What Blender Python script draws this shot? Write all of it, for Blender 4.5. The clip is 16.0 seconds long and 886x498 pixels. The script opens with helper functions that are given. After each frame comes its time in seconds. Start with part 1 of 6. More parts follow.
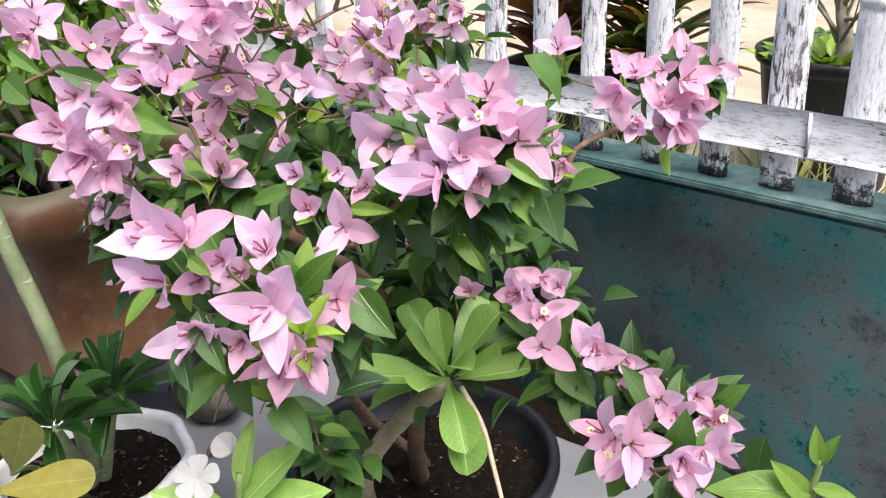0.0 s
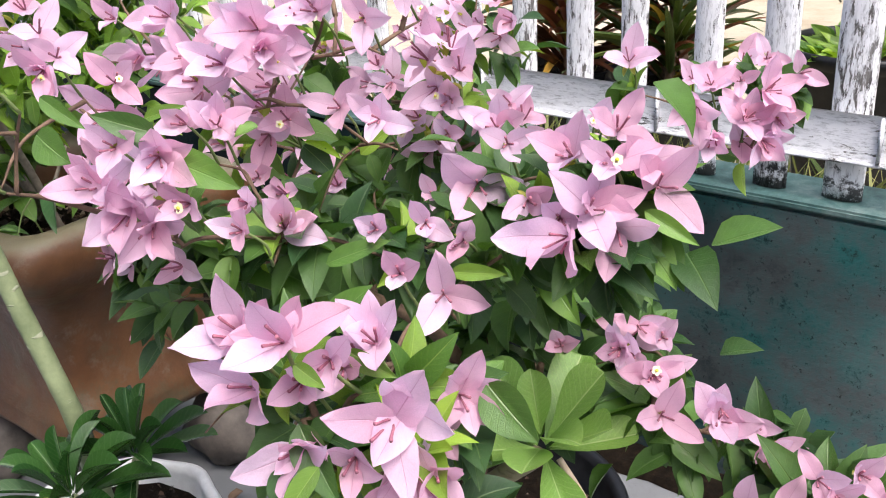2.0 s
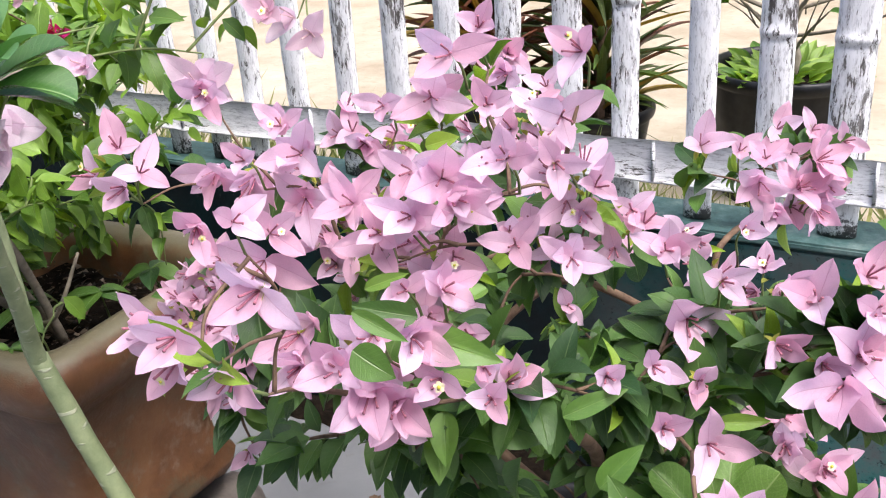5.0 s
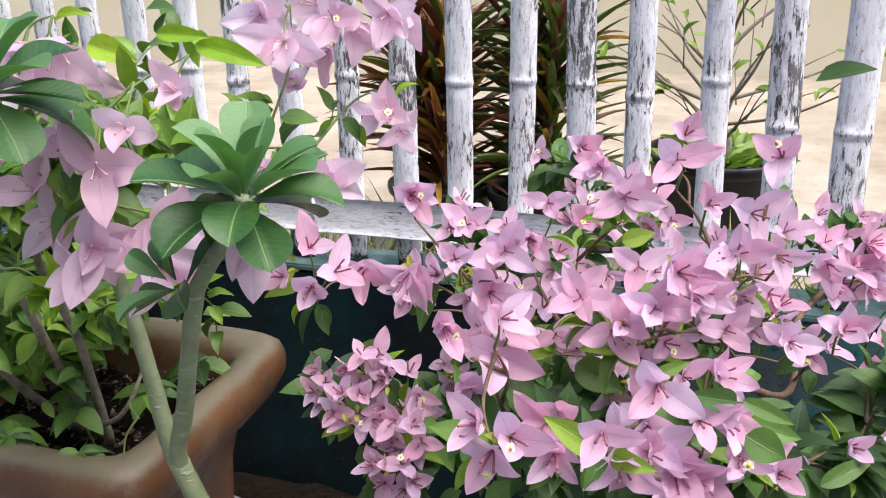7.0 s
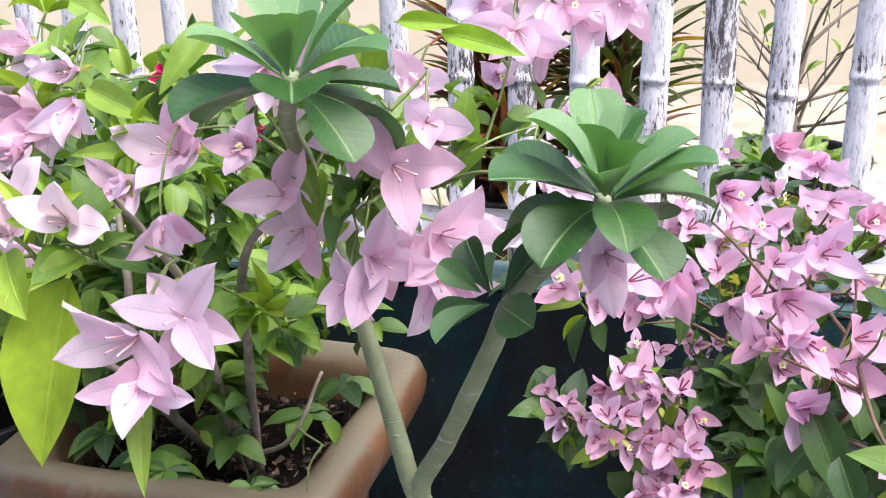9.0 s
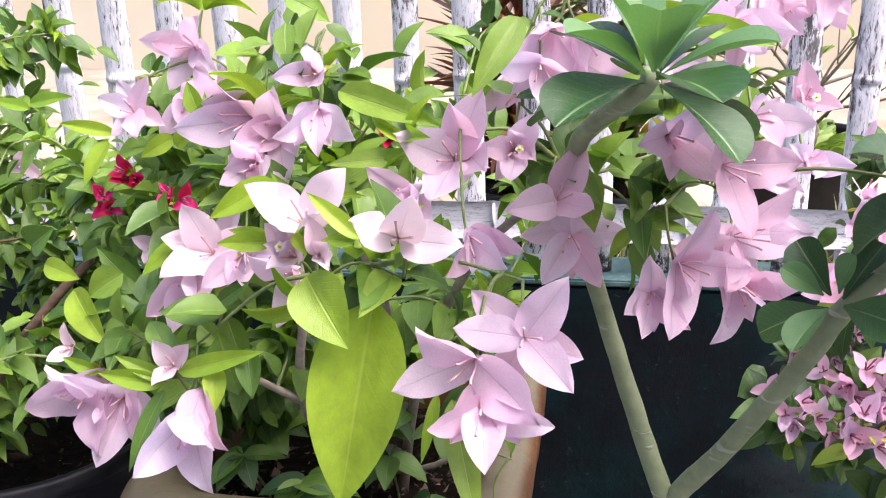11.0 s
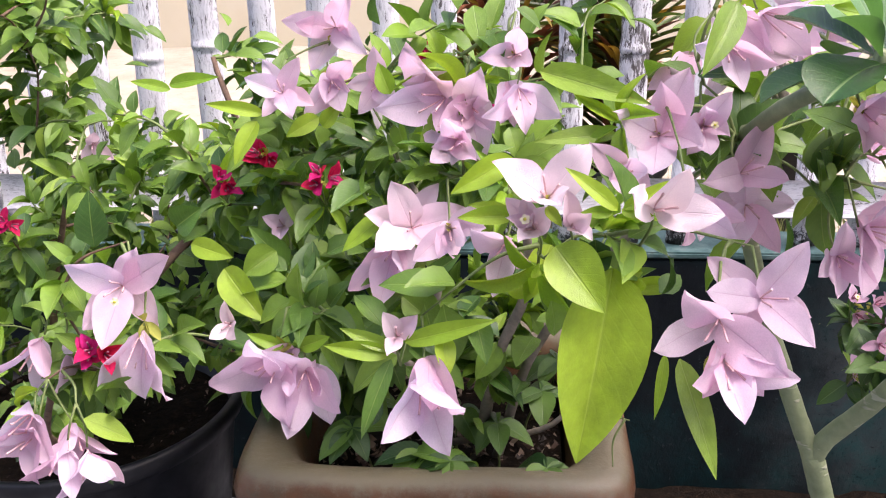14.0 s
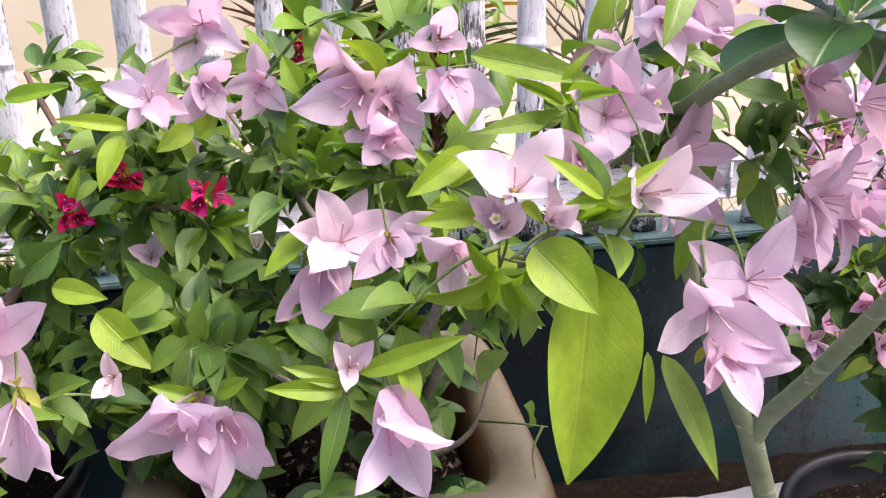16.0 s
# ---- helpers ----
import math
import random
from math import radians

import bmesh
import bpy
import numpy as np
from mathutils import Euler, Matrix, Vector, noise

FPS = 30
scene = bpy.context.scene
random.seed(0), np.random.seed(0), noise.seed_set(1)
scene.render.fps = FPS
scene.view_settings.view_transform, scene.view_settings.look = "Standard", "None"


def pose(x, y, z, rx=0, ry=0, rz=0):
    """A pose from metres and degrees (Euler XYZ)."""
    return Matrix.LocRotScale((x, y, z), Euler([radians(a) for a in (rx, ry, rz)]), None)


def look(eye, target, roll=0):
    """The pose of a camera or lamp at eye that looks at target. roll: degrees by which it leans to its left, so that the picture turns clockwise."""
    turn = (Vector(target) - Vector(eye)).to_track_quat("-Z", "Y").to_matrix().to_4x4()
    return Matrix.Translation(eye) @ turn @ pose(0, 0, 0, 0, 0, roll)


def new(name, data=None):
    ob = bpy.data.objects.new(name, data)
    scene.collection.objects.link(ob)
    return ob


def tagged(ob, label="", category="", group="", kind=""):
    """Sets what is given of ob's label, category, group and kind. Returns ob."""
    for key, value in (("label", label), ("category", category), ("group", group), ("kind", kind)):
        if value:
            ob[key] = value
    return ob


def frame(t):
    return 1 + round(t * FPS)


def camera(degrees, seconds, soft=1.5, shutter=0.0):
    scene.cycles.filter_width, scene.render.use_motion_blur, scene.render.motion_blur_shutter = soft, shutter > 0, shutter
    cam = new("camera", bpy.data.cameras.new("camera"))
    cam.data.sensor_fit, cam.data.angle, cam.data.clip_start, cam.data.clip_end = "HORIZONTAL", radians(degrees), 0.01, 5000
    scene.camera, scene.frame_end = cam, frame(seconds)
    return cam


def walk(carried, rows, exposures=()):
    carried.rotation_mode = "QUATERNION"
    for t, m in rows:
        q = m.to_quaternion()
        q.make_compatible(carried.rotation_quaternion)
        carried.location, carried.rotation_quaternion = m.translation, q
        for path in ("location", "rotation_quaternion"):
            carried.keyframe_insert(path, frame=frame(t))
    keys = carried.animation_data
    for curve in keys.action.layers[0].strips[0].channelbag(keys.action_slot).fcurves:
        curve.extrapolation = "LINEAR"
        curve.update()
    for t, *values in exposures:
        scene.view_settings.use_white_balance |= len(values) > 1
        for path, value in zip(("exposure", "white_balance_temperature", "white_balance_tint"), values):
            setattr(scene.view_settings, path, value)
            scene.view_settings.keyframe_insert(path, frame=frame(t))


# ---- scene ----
cam = camera(49.1, 16.0, soft=1.1)
PATH = [
    (0, (-0.202, 0.436, 0.986), (-1.39, 1.829, 0.181), -1.5),
    (0.5, (-0.213, 0.45, 0.974), (-1.359, 1.873, 0.161), -1.7),
    (1, (-0.232, 0.451, 0.98), (-1.384, 1.876, 0.178), -2.4),
    (1.5, (-0.274, 0.46, 0.984), (-1.435, 1.883, 0.191), -3.0),
    (2, (-0.329, 0.473, 0.983), (-1.485, 1.889, 0.171), -2.9),
    (2.5, (-0.367, 0.493, 0.984), (-1.5, 1.921, 0.162), -3.4),
    (3, (-0.393, 0.513, 0.982), (-1.468, 1.976, 0.144), -3.3),
    (3.5, (-0.415, 0.505, 0.983), (-1.464, 1.975, 0.124), -4.0),
    (4, (-0.421, 0.485, 1.009), (-1.478, 1.955, 0.159), -5.3),
    (4.5, (-0.457, 0.438, 1.035), (-1.428, 1.963, 0.179), -4.1),
    (4.7, (-0.485, 0.415, 1.056), (-1.428, 1.961, 0.206), -4.1),
    (6.8, (-0.742, 0.257, 1.118), (-1.347, 2.034, 0.428), -1.9),
    (7, (-0.761, 0.246, 1.12), (-1.37, 2.017, 0.419), -1.6),
    (7.5, (-0.808, 0.25, 1.111), (-1.472, 2.004, 0.417), -2.5),
    (8, (-0.865, 0.252, 1.086), (-1.523, 2.01, 0.396), -2.2),
    (8.5, (-0.946, 0.241, 1.09), (-1.53, 2.021, 0.39), -2.2),
    (9, (-1.017, 0.241, 1.097), (-1.546, 2.045, 0.416), -1.6),
    (9.5, (-1.074, 0.234, 1.09), (-1.618, 2.037, 0.415), -2.0),
    (10, (-1.133, 0.233, 1.086), (-1.711, 2.022, 0.405), -1.8),
    (10.2, (-1.167, 0.231, 1.087), (-1.703, 2.034, 0.408), -1.9),
    (12.5, (-1.382, 0.183, 1.13), (-1.577, 2.028, 0.382), -0.0),
    (13, (-1.412, 0.155, 1.133), (-1.594, 1.999, 0.379), 0.6),
    (13.5, (-1.445, 0.155, 1.131), (-1.665, 2.001, 0.391), -0.6),
    (14, (-1.473, 0.166, 1.113), (-1.623, 2.015, 0.366), -0.9),
    (14.5, (-1.507, 0.194, 1.108), (-1.552, 2.043, 0.347), -1.0),
    (15, (-1.545, 0.225, 1.092), (-1.451, 2.074, 0.335), -0.0),
    (15.5, (-1.568, 0.235, 1.082), (-1.347, 2.076, 0.333), -1.4),
    (16, (-1.578, 0.244, 1.083), (-1.274, 2.082, 0.354), -1.2),
]
walk(cam, [(t, look(eye, target, roll)) for t, eye, target, roll in PATH], exposures=[(0, 0.94, 6400, 12), (4.7, 0.96, 6350, 13), (7, 0.73, 6250, 15), (9.5, 1.22, 6150, 22), (12.5, 1.1, 6450, 25), (16, 1.04, 6450, 27)])

# ---------------------------------------------------------------- light
world = bpy.data.worlds.new("world")
scene.world = world
world.use_nodes = True
wn = world.node_tree
sky = wn.nodes.new("ShaderNodeTexSky")
sky.sky_type = 'NISHITA'
sky.sun_disc = False
sky.sun_elevation = radians(62)
sky.sun_rotation = radians(110)
sky.air_density, sky.dust_density, sky.ozone_density = 1.0, 4.0, 1.0
wn.links.new(sky.outputs[0], wn.nodes["Background"].inputs[0])
wn.nodes["Background"].inputs[1].default_value = 0.175
sun = new("sun", bpy.data.lights.new("sun", 'SUN'))
sun.data.energy, sun.data.angle, sun.data.color = 2.5, radians(38), (1.0, 0.96, 0.9)
SUN_EL, SUN_AZ = radians(62), radians(110)
sun_way = Vector((math.sin(SUN_AZ) * math.cos(SUN_EL), math.cos(SUN_AZ) * math.cos(SUN_EL), math.sin(SUN_EL)))
sun.matrix_world = look(sun_way * 10, (0, 0, 0))

FLOOR, YARD, WALL_TOP = 0.08, 0.26, 0.533
rnd = random.Random(7)


# ---------------------------------------------------------------- materials
class Nodes:
    """A small builder of node materials."""

    def __init__(self, name):
        self.mat = bpy.data.materials.new(name)
        self.mat.use_nodes = True
        self.t = self.mat.node_tree
        self.bsdf = self.t.nodes["Principled BSDF"]
        self.out = self.t.nodes["Material Output"]

    def add(self, kind, **values):
        n = self.t.nodes.new("ShaderNode" + kind)
        for k, v in values.items():
            n.inputs[k.replace("_", " ")].default_value = v
        return n

    def link(self, a, b):
        self.t.links.new(a, b)

    def coord(self, kind="Object"):
        return self.add("TexCoord").outputs[kind]

    def noise(self, scale, detail=4.0, rough=0.6, vec=None, stretch=None):
        n = self.add("TexNoise", Scale=scale, Detail=detail, Roughness=rough)
        vec = vec or self.coord()
        if stretch:
            m = self.add("Mapping")
            m.inputs["Scale"].default_value = stretch
            self.link(vec, m.inputs[0])
            vec = m.outputs[0]
        self.link(vec, n.inputs["Vector"])
        return n.outputs["Fac"]

    def ramp(self, fac, *stops):
        r = self.t.nodes.new("ShaderNodeValToRGB")
        els = r.color_ramp.elements
        while len(els) < len(stops):
            els.new(0.5)
        for e, (p, c) in zip(els, stops):
            e.position, e.color = p, (*c, 1) if len(c) == 3 else c
        self.link(fac, r.inputs[0])
        return r.outputs[0]

    def mix(self, fac, a, b, mode='MIX'):
        m = self.t.nodes.new("ShaderNodeMix")
        m.data_type, m.blend_type = 'RGBA', mode
        for socket, v in ((m.inputs[0], fac), (m.inputs[6], a), (m.inputs[7], b)):
            if hasattr(v, "is_linked"):
                self.link(v, socket)
            else:
                socket.default_value = v if isinstance(v, (int, float)) else (*v, 1)
        return m.outputs[2]

    def math(self, op, a, b=0.0, clamp=False):
        m = self.t.nodes.new("ShaderNodeMath")
        m.operation, m.use_clamp = op, clamp
        for socket, v in zip(m.inputs, (a, b)):
            if hasattr(v, "is_linked"):
                self.link(v, socket)
            else:
                socket.default_value = v
        return m.outputs[0]

    def bump(self, height, strength=0.3, distance=0.002):
        b = self.add("Bump", Strength=strength, Distance=distance)
        self.link(height, b.inputs["Height"])
        self.link(b.outputs[0], self.bsdf.inputs["Normal"])
        return b.outputs[0]

    def done(self, color=None, rough=0.6, metal=0.0, spec=0.5):
        b = self.bsdf.inputs
        if color is not None:
            if hasattr(color, "is_linked"):
                self.link(color, b["Base Color"])
            else:
                b["Base Color"].default_value = (*color, 1)
        if hasattr(rough, "is_linked"):
            self.link(rough, b["Roughness"])
        else:
            b["Roughness"].default_value = rough
        b["Metallic"].default_value, b["Specular IOR Level"].default_value = metal, spec
        return self.mat


def blade_material(name, dark, light, vein, gloss, through_color, through_share, side_veins=9.0, vein_mix=0.5, joined=False, spec=0.5, rib_width=0.03, spot=0.25, mesh_share=0.5, side_share=0.17):
    """Leaves and bracts: own tint per piece, midrib, side veins, some light passing through."""
    n = Nodes(name)
    uv = n.add("TexCoord").outputs["UV"]
    sep = n.add("SeparateXYZ")
    n.link(uv, sep.inputs[0])
    off = n.math('ABSOLUTE', n.math('SUBTRACT', sep.outputs[0], 0.5))
    rib = n.math('SUBTRACT', 1.0, n.math('MULTIPLY', off, 1.0 / rib_width), clamp=True)
    slant = n.math('SUBTRACT', n.math('MULTIPLY', sep.outputs[1], side_veins), n.math('MULTIPLY', off, side_veins * 0.55))
    wob = n.math('MULTIPLY', n.noise(45, 2), 0.5)
    side = n.math('PINGPONG', n.math('ADD', slant, wob), 0.5)
    side = n.math('SUBTRACT', 1.0, n.math('MULTIPLY', side, 9.0), clamp=True)
    if joined:
        tint = n.add("NewGeometry").outputs["Random Per Island"]
    else:
        tint = n.add("ObjectInfo").outputs["Random"]
    base = n.mix(tint, dark, light)
    blotch = n.ramp(n.noise(60, 5, 0.65), (0.3, (1 - spot,) * 3), (0.7, (1 + spot * 0.4,) * 3))
    base = n.mix(1.0, base, blotch, 'MULTIPLY')
    veins = n.math('MAXIMUM', rib, n.math('MULTIPLY', side, side_share))
    col = n.mix(n.math('MULTIPLY', veins, vein_mix), base, vein)
    net = n.add("TexVoronoi", Scale=26.0)
    net.feature = 'DISTANCE_TO_EDGE'
    n.link(uv, net.inputs["Vector"])
    mesh_lines = n.math('SUBTRACT', 1.0, n.math('MULTIPLY', net.outputs["Distance"], 9.0), clamp=True)
    col = n.mix(n.math('MULTIPLY', mesh_lines, vein_mix * 0.13 * mesh_share), col, vein)
    n.bump(n.math('ADD', n.math('ADD', n.math('MULTIPLY', veins, -1.0), n.math('MULTIPLY', mesh_lines, -0.35 * mesh_share)), n.math('MULTIPLY', n.noise(160, 3), 0.5)), 0.55, 0.0009)
    n.done(col, gloss, spec=spec)
    tr = n.add("BsdfTranslucent")
    n.link(n.mix(1.0, col, through_color, 'MULTIPLY'), tr.inputs[0])
    mx = n.add("MixShader", Fac=through_share)
    n.link(n.bsdf.outputs[0], mx.inputs[1])
    n.link(tr.outputs[0], mx.inputs[2])
    n.link(mx.outputs[0], n.out.inputs[0])
    return n.mat


BRACT_PINK = blade_material("bract_pink", (0.84, 0.49, 0.64), (0.92, 0.72, 0.90), (0.56, 0.20, 0.38), 0.55, (1.0, 0.90, 0.94), 0.46, 7, 0.5, spec=0.25, rib_width=0.022, spot=0.12, mesh_share=0.5)
BRACT_LILAC = blade_material("bract_lilac", (0.88, 0.61, 0.73), (0.93, 0.81, 0.92), (0.62, 0.32, 0.52), 0.5, (1.0, 0.94, 0.97), 0.54, 7, 0.42, spec=0.3, rib_width=0.022, spot=0.12)
BRACT_PALE = blade_material("bract_pale", (0.86, 0.66, 0.76), (0.88, 0.76, 0.78), (0.72, 0.45, 0.58), 0.5, (1.0, 0.95, 0.9), 0.3, 7, 0.3, spec=0.3, rib_width=0.02, spot=0.08)
BRACT_RED = blade_material("bract_red", (0.66, 0.012, 0.05), (0.62, 0.02, 0.22), (0.4, 0.01, 0.05), 0.5, (1.0, 0.5, 0.6), 0.3, 7, 0.3, spec=0.3, spot=0.15)
LEAF_A = blade_material("leaf_green", (0.026, 0.078, 0.022), (0.15, 0.29, 0.045), (0.24, 0.36, 0.13), 0.30, (1.3, 1.4, 0.5), 0.24, 9, 0.42, mesh_share=0.3)
# darker copy for the joined foliage: the bush's inner shade is in its colour
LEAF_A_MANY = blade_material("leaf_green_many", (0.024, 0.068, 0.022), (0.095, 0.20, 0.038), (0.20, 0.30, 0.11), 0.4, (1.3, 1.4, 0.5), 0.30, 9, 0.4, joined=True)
LEAF_B = blade_material("leaf_bright", (0.055, 0.15, 0.022), (0.30, 0.46, 0.050), (0.42, 0.54, 0.16), 0.30, (1.2, 1.3, 0.4), 0.28, 9, 0.4)
# again darker than the single leaves, with the depth's shade in the colour
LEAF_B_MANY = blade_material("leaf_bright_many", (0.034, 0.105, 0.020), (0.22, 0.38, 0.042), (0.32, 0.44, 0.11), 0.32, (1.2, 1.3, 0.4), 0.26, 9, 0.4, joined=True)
LEAF_LIME = blade_material("leaf_lime", (0.21, 0.40, 0.020), (0.36, 0.54, 0.040), (0.46, 0.60, 0.12), 0.32, (1.2, 1.2, 0.4), 0.36, 9, 0.35, mesh_share=0.3)
LEAF_TIP = blade_material("leaf_tip", (0.30, 0.40, 0.05), (0.48, 0.48, 0.10), (0.55, 0.55, 0.2), 0.45, (1.2, 1.1, 0.5), 0.35, 5, 0.2, joined=True)
PADDLE_DARK = blade_material("paddle_dark", (0.018, 0.070, 0.014), (0.050, 0.135, 0.028), (0.34, 0.48, 0.20), 0.24, (1.0, 1.3, 0.5), 0.15, 11, 0.5, rib_width=0.030, mesh_share=0.1, side_share=0.14)
# paler grey-green copy for upper rosette leaves, their backlight put into the colour
PADDLE_SOFT = blade_material("paddle_soft", (0.095, 0.22, 0.075), (0.17, 0.32, 0.12), (0.34, 0.46, 0.22), 0.40, (1.0, 1.3, 0.5), 0.22, 11, 0.3, rib_width=0.028, mesh_share=0.1, side_share=0.10)
PADDLE_LIGHT = blade_material("paddle_light", (0.16, 0.32, 0.06), (0.34, 0.52, 0.13), (0.55, 0.66, 0.32), 0.30, (1.1, 1.3, 0.5), 0.24, 11, 0.75, rib_width=0.030, mesh_share=0.15, side_share=0.22)
LEAF_YELLOW = blade_material("leaf_yellow", (0.17, 0.25, 0.045), (0.36, 0.29, 0.05), (0.55, 0.5, 0.2), 0.4, (1.2, 1.1, 0.4), 0.25, 9, 0.4)
CORD_RED = blade_material("strap_red", (0.07, 0.028, 0.020), (0.25, 0.095, 0.045), (0.28, 0.10, 0.06), 0.42, (1.2, 0.7, 0.5), 0.2, 2, 0.3, joined=True)
CORD_GREEN = blade_material("strap_green", (0.045, 0.065, 0.022), (0.10, 0.17, 0.04), (0.30, 0.30, 0.08), 0.42, (1.2, 1.2, 0.4), 0.2, 2, 0.3, joined=True)
CORD_GOLD = blade_material("strap_gold", (0.24, 0.19, 0.03), (0.42, 0.25, 0.045), (0.5, 0.4, 0.1), 0.42, (1.2, 1.1, 0.4), 0.25, 2, 0.3, joined=True)
GRASS = blade_material("grass_blades", (0.07, 0.12, 0.03), (0.30, 0.30, 0.10), (0.3, 0.3, 0.12), 0.6, (1.1, 1.1, 0.4), 0.25, 1, 0.1, joined=True)
WHITE_PETAL = blade_material("white_petal", (0.50, 0.50, 0.49), (0.56, 0.56, 0.55), (0.76, 0.78, 0.70), 0.5, (1, 1, 1), 0.3, 6, 0.3, spot=0.05)


def bark_material(name, dark, light, ring, scale=40, rough=0.8, rings=0.0):
    n = Nodes(name)
    f = n.noise(scale, 6, 0.7)
    col = n.ramp(f, (0.3, dark), (0.7, light))
    h = f
    if rings:
        w = n.noise(rings, 2, 0.5, stretch=(0.55, 0.55, 2.2))
        marks = n.ramp(w, (0.64, (0, 0, 0)), (0.69, (1, 1, 1)))
        col = n.mix(n.math('MULTIPLY', marks, 0.55), col, ring)
        h = n.math('ADD', f, n.math('MULTIPLY', marks, 0.8))
    n.bump(h, 0.6, 0.002)
    return n.done(col, rough, spec=0.3)


TWIG = bark_material("twig_brown", (0.075, 0.045, 0.030), (0.20, 0.13, 0.085), (0.3, 0.2, 0.15), 90)
TWIG_GREEN = bark_material("twig_green", (0.10, 0.15, 0.045), (0.20, 0.25, 0.09), (0.3, 0.3, 0.2), 70, 0.6)
TWIG_GREY = bark_material("twig_grey", (0.14, 0.12, 0.09), (0.32, 0.28, 0.22), (0.3, 0.3, 0.2), 60)
TRUNK_GREY = bark_material("stem_greygreen", (0.15, 0.19, 0.095), (0.29, 0.34, 0.185), (0.46, 0.46, 0.36), 28, 0.6, rings=75)
TRUNK_TAN = bark_material("stem_tan", (0.22, 0.19, 0.11), (0.40, 0.35, 0.21), (0.22, 0.17, 0.10), 35, 0.6, rings=70)
TUBE = bark_material("flower_tube", (0.24, 0.075, 0.12), (0.40, 0.15, 0.20), (0.3, 0.2, 0.2), 120, 0.6)
TUBE_PALE = bark_material("flower_tube_pale", (0.55, 0.32, 0.36), (0.70, 0.48, 0.46), (0.3, 0.2, 0.2), 120, 0.6)
TUBE_TAN = bark_material("dry_stalk_tan", (0.36, 0.27, 0.19), (0.58, 0.47, 0.36), (0.3, 0.2, 0.2), 120, 0.7)
CREAM = Nodes("blossom_cream").done((0.80, 0.76, 0.50), 0.5)
n = Nodes("blossom_eye")
EYE_YELLOW = n.done((0.55, 0.52, 0.05), 0.5)

# dark painted retaining wall: charcoal and teal with mould, runs and rubbed spots
n = Nodes("painted_wall")
big = n.noise(4.6, 7, 0.66)
runs = n.noise(9, 6, 0.7, stretch=(1.0, 1.0, 0.22))
fine = n.noise(70, 6, 0.75)
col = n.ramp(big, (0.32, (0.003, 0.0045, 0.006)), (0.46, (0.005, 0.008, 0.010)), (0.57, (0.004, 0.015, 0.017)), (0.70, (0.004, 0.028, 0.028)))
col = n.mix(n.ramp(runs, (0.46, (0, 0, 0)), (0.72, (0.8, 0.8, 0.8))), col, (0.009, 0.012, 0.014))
# the bare end, where nothing stands in front, is mixed paler grey and teal
wall_xyz = n.add("SeparateXYZ")
n.link(n.coord(), wall_xyz.inputs[0])
unshaded_tone = n.ramp(n.noise(6.5, 8, 0.72), (0.33, (0.022, 0.034, 0.035)), (0.44, (0.095, 0.112, 0.113)), (0.53, (0.070, 0.135, 0.132)), (0.62, (0.030, 0.145, 0.138)), (0.72, (0.05, 0.075, 0.074)))
unshaded_from = n.math('ADD', wall_xyz.outputs[0], n.math('MULTIPLY', n.noise(3.0, 5, 0.6), 0.9))
# the near-black left behind the bushes holds their shade in the paint colour
col = n.mix(n.math('MULTIPLY', n.math('ADD', unshaded_from, 0.62), 1.6, clamp=True), col, unshaded_tone)
col = n.mix(n.ramp(n.noise(130, 5, 0.75), (0.60, (0, 0, 0)), (0.66, (0.8,) * 3)), col, (0.006, 0.008, 0.008))
col = n.mix(n.ramp(n.noise(26, 9, 0.85), (0.57, (0, 0, 0)), (0.66, (0.85, 0.85, 0.85))), col, (0.003, 0.004, 0.004))
col = n.mix(n.ramp(fine, (0.62, (0, 0, 0)), (0.70, (0.6, 0.6, 0.6))), col, (0.06, 0.070, 0.070))
n.bump(n.math('ADD', fine, n.math('MULTIPLY', runs, 0.6)), 0.5, 0.003)
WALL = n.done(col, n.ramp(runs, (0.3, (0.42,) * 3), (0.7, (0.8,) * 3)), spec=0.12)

n = Nodes("wall_cap_teal")
col = n.ramp(n.noise(14, 8, 0.75), (0.34, (0.016, 0.045, 0.043)), (0.50, (0.045, 0.105, 0.098)), (0.72, (0.16, 0.22, 0.205)))
col = n.mix(n.ramp(n.noise(50, 6, 0.8), (0.58, (0, 0, 0)), (0.68, (0.8,) * 3)), col, (0.05, 0.07, 0.06))
n.bump(n.noise(90, 5, 0.7), 0.4, 0.002)
CAP = n.done(col, 0.7)

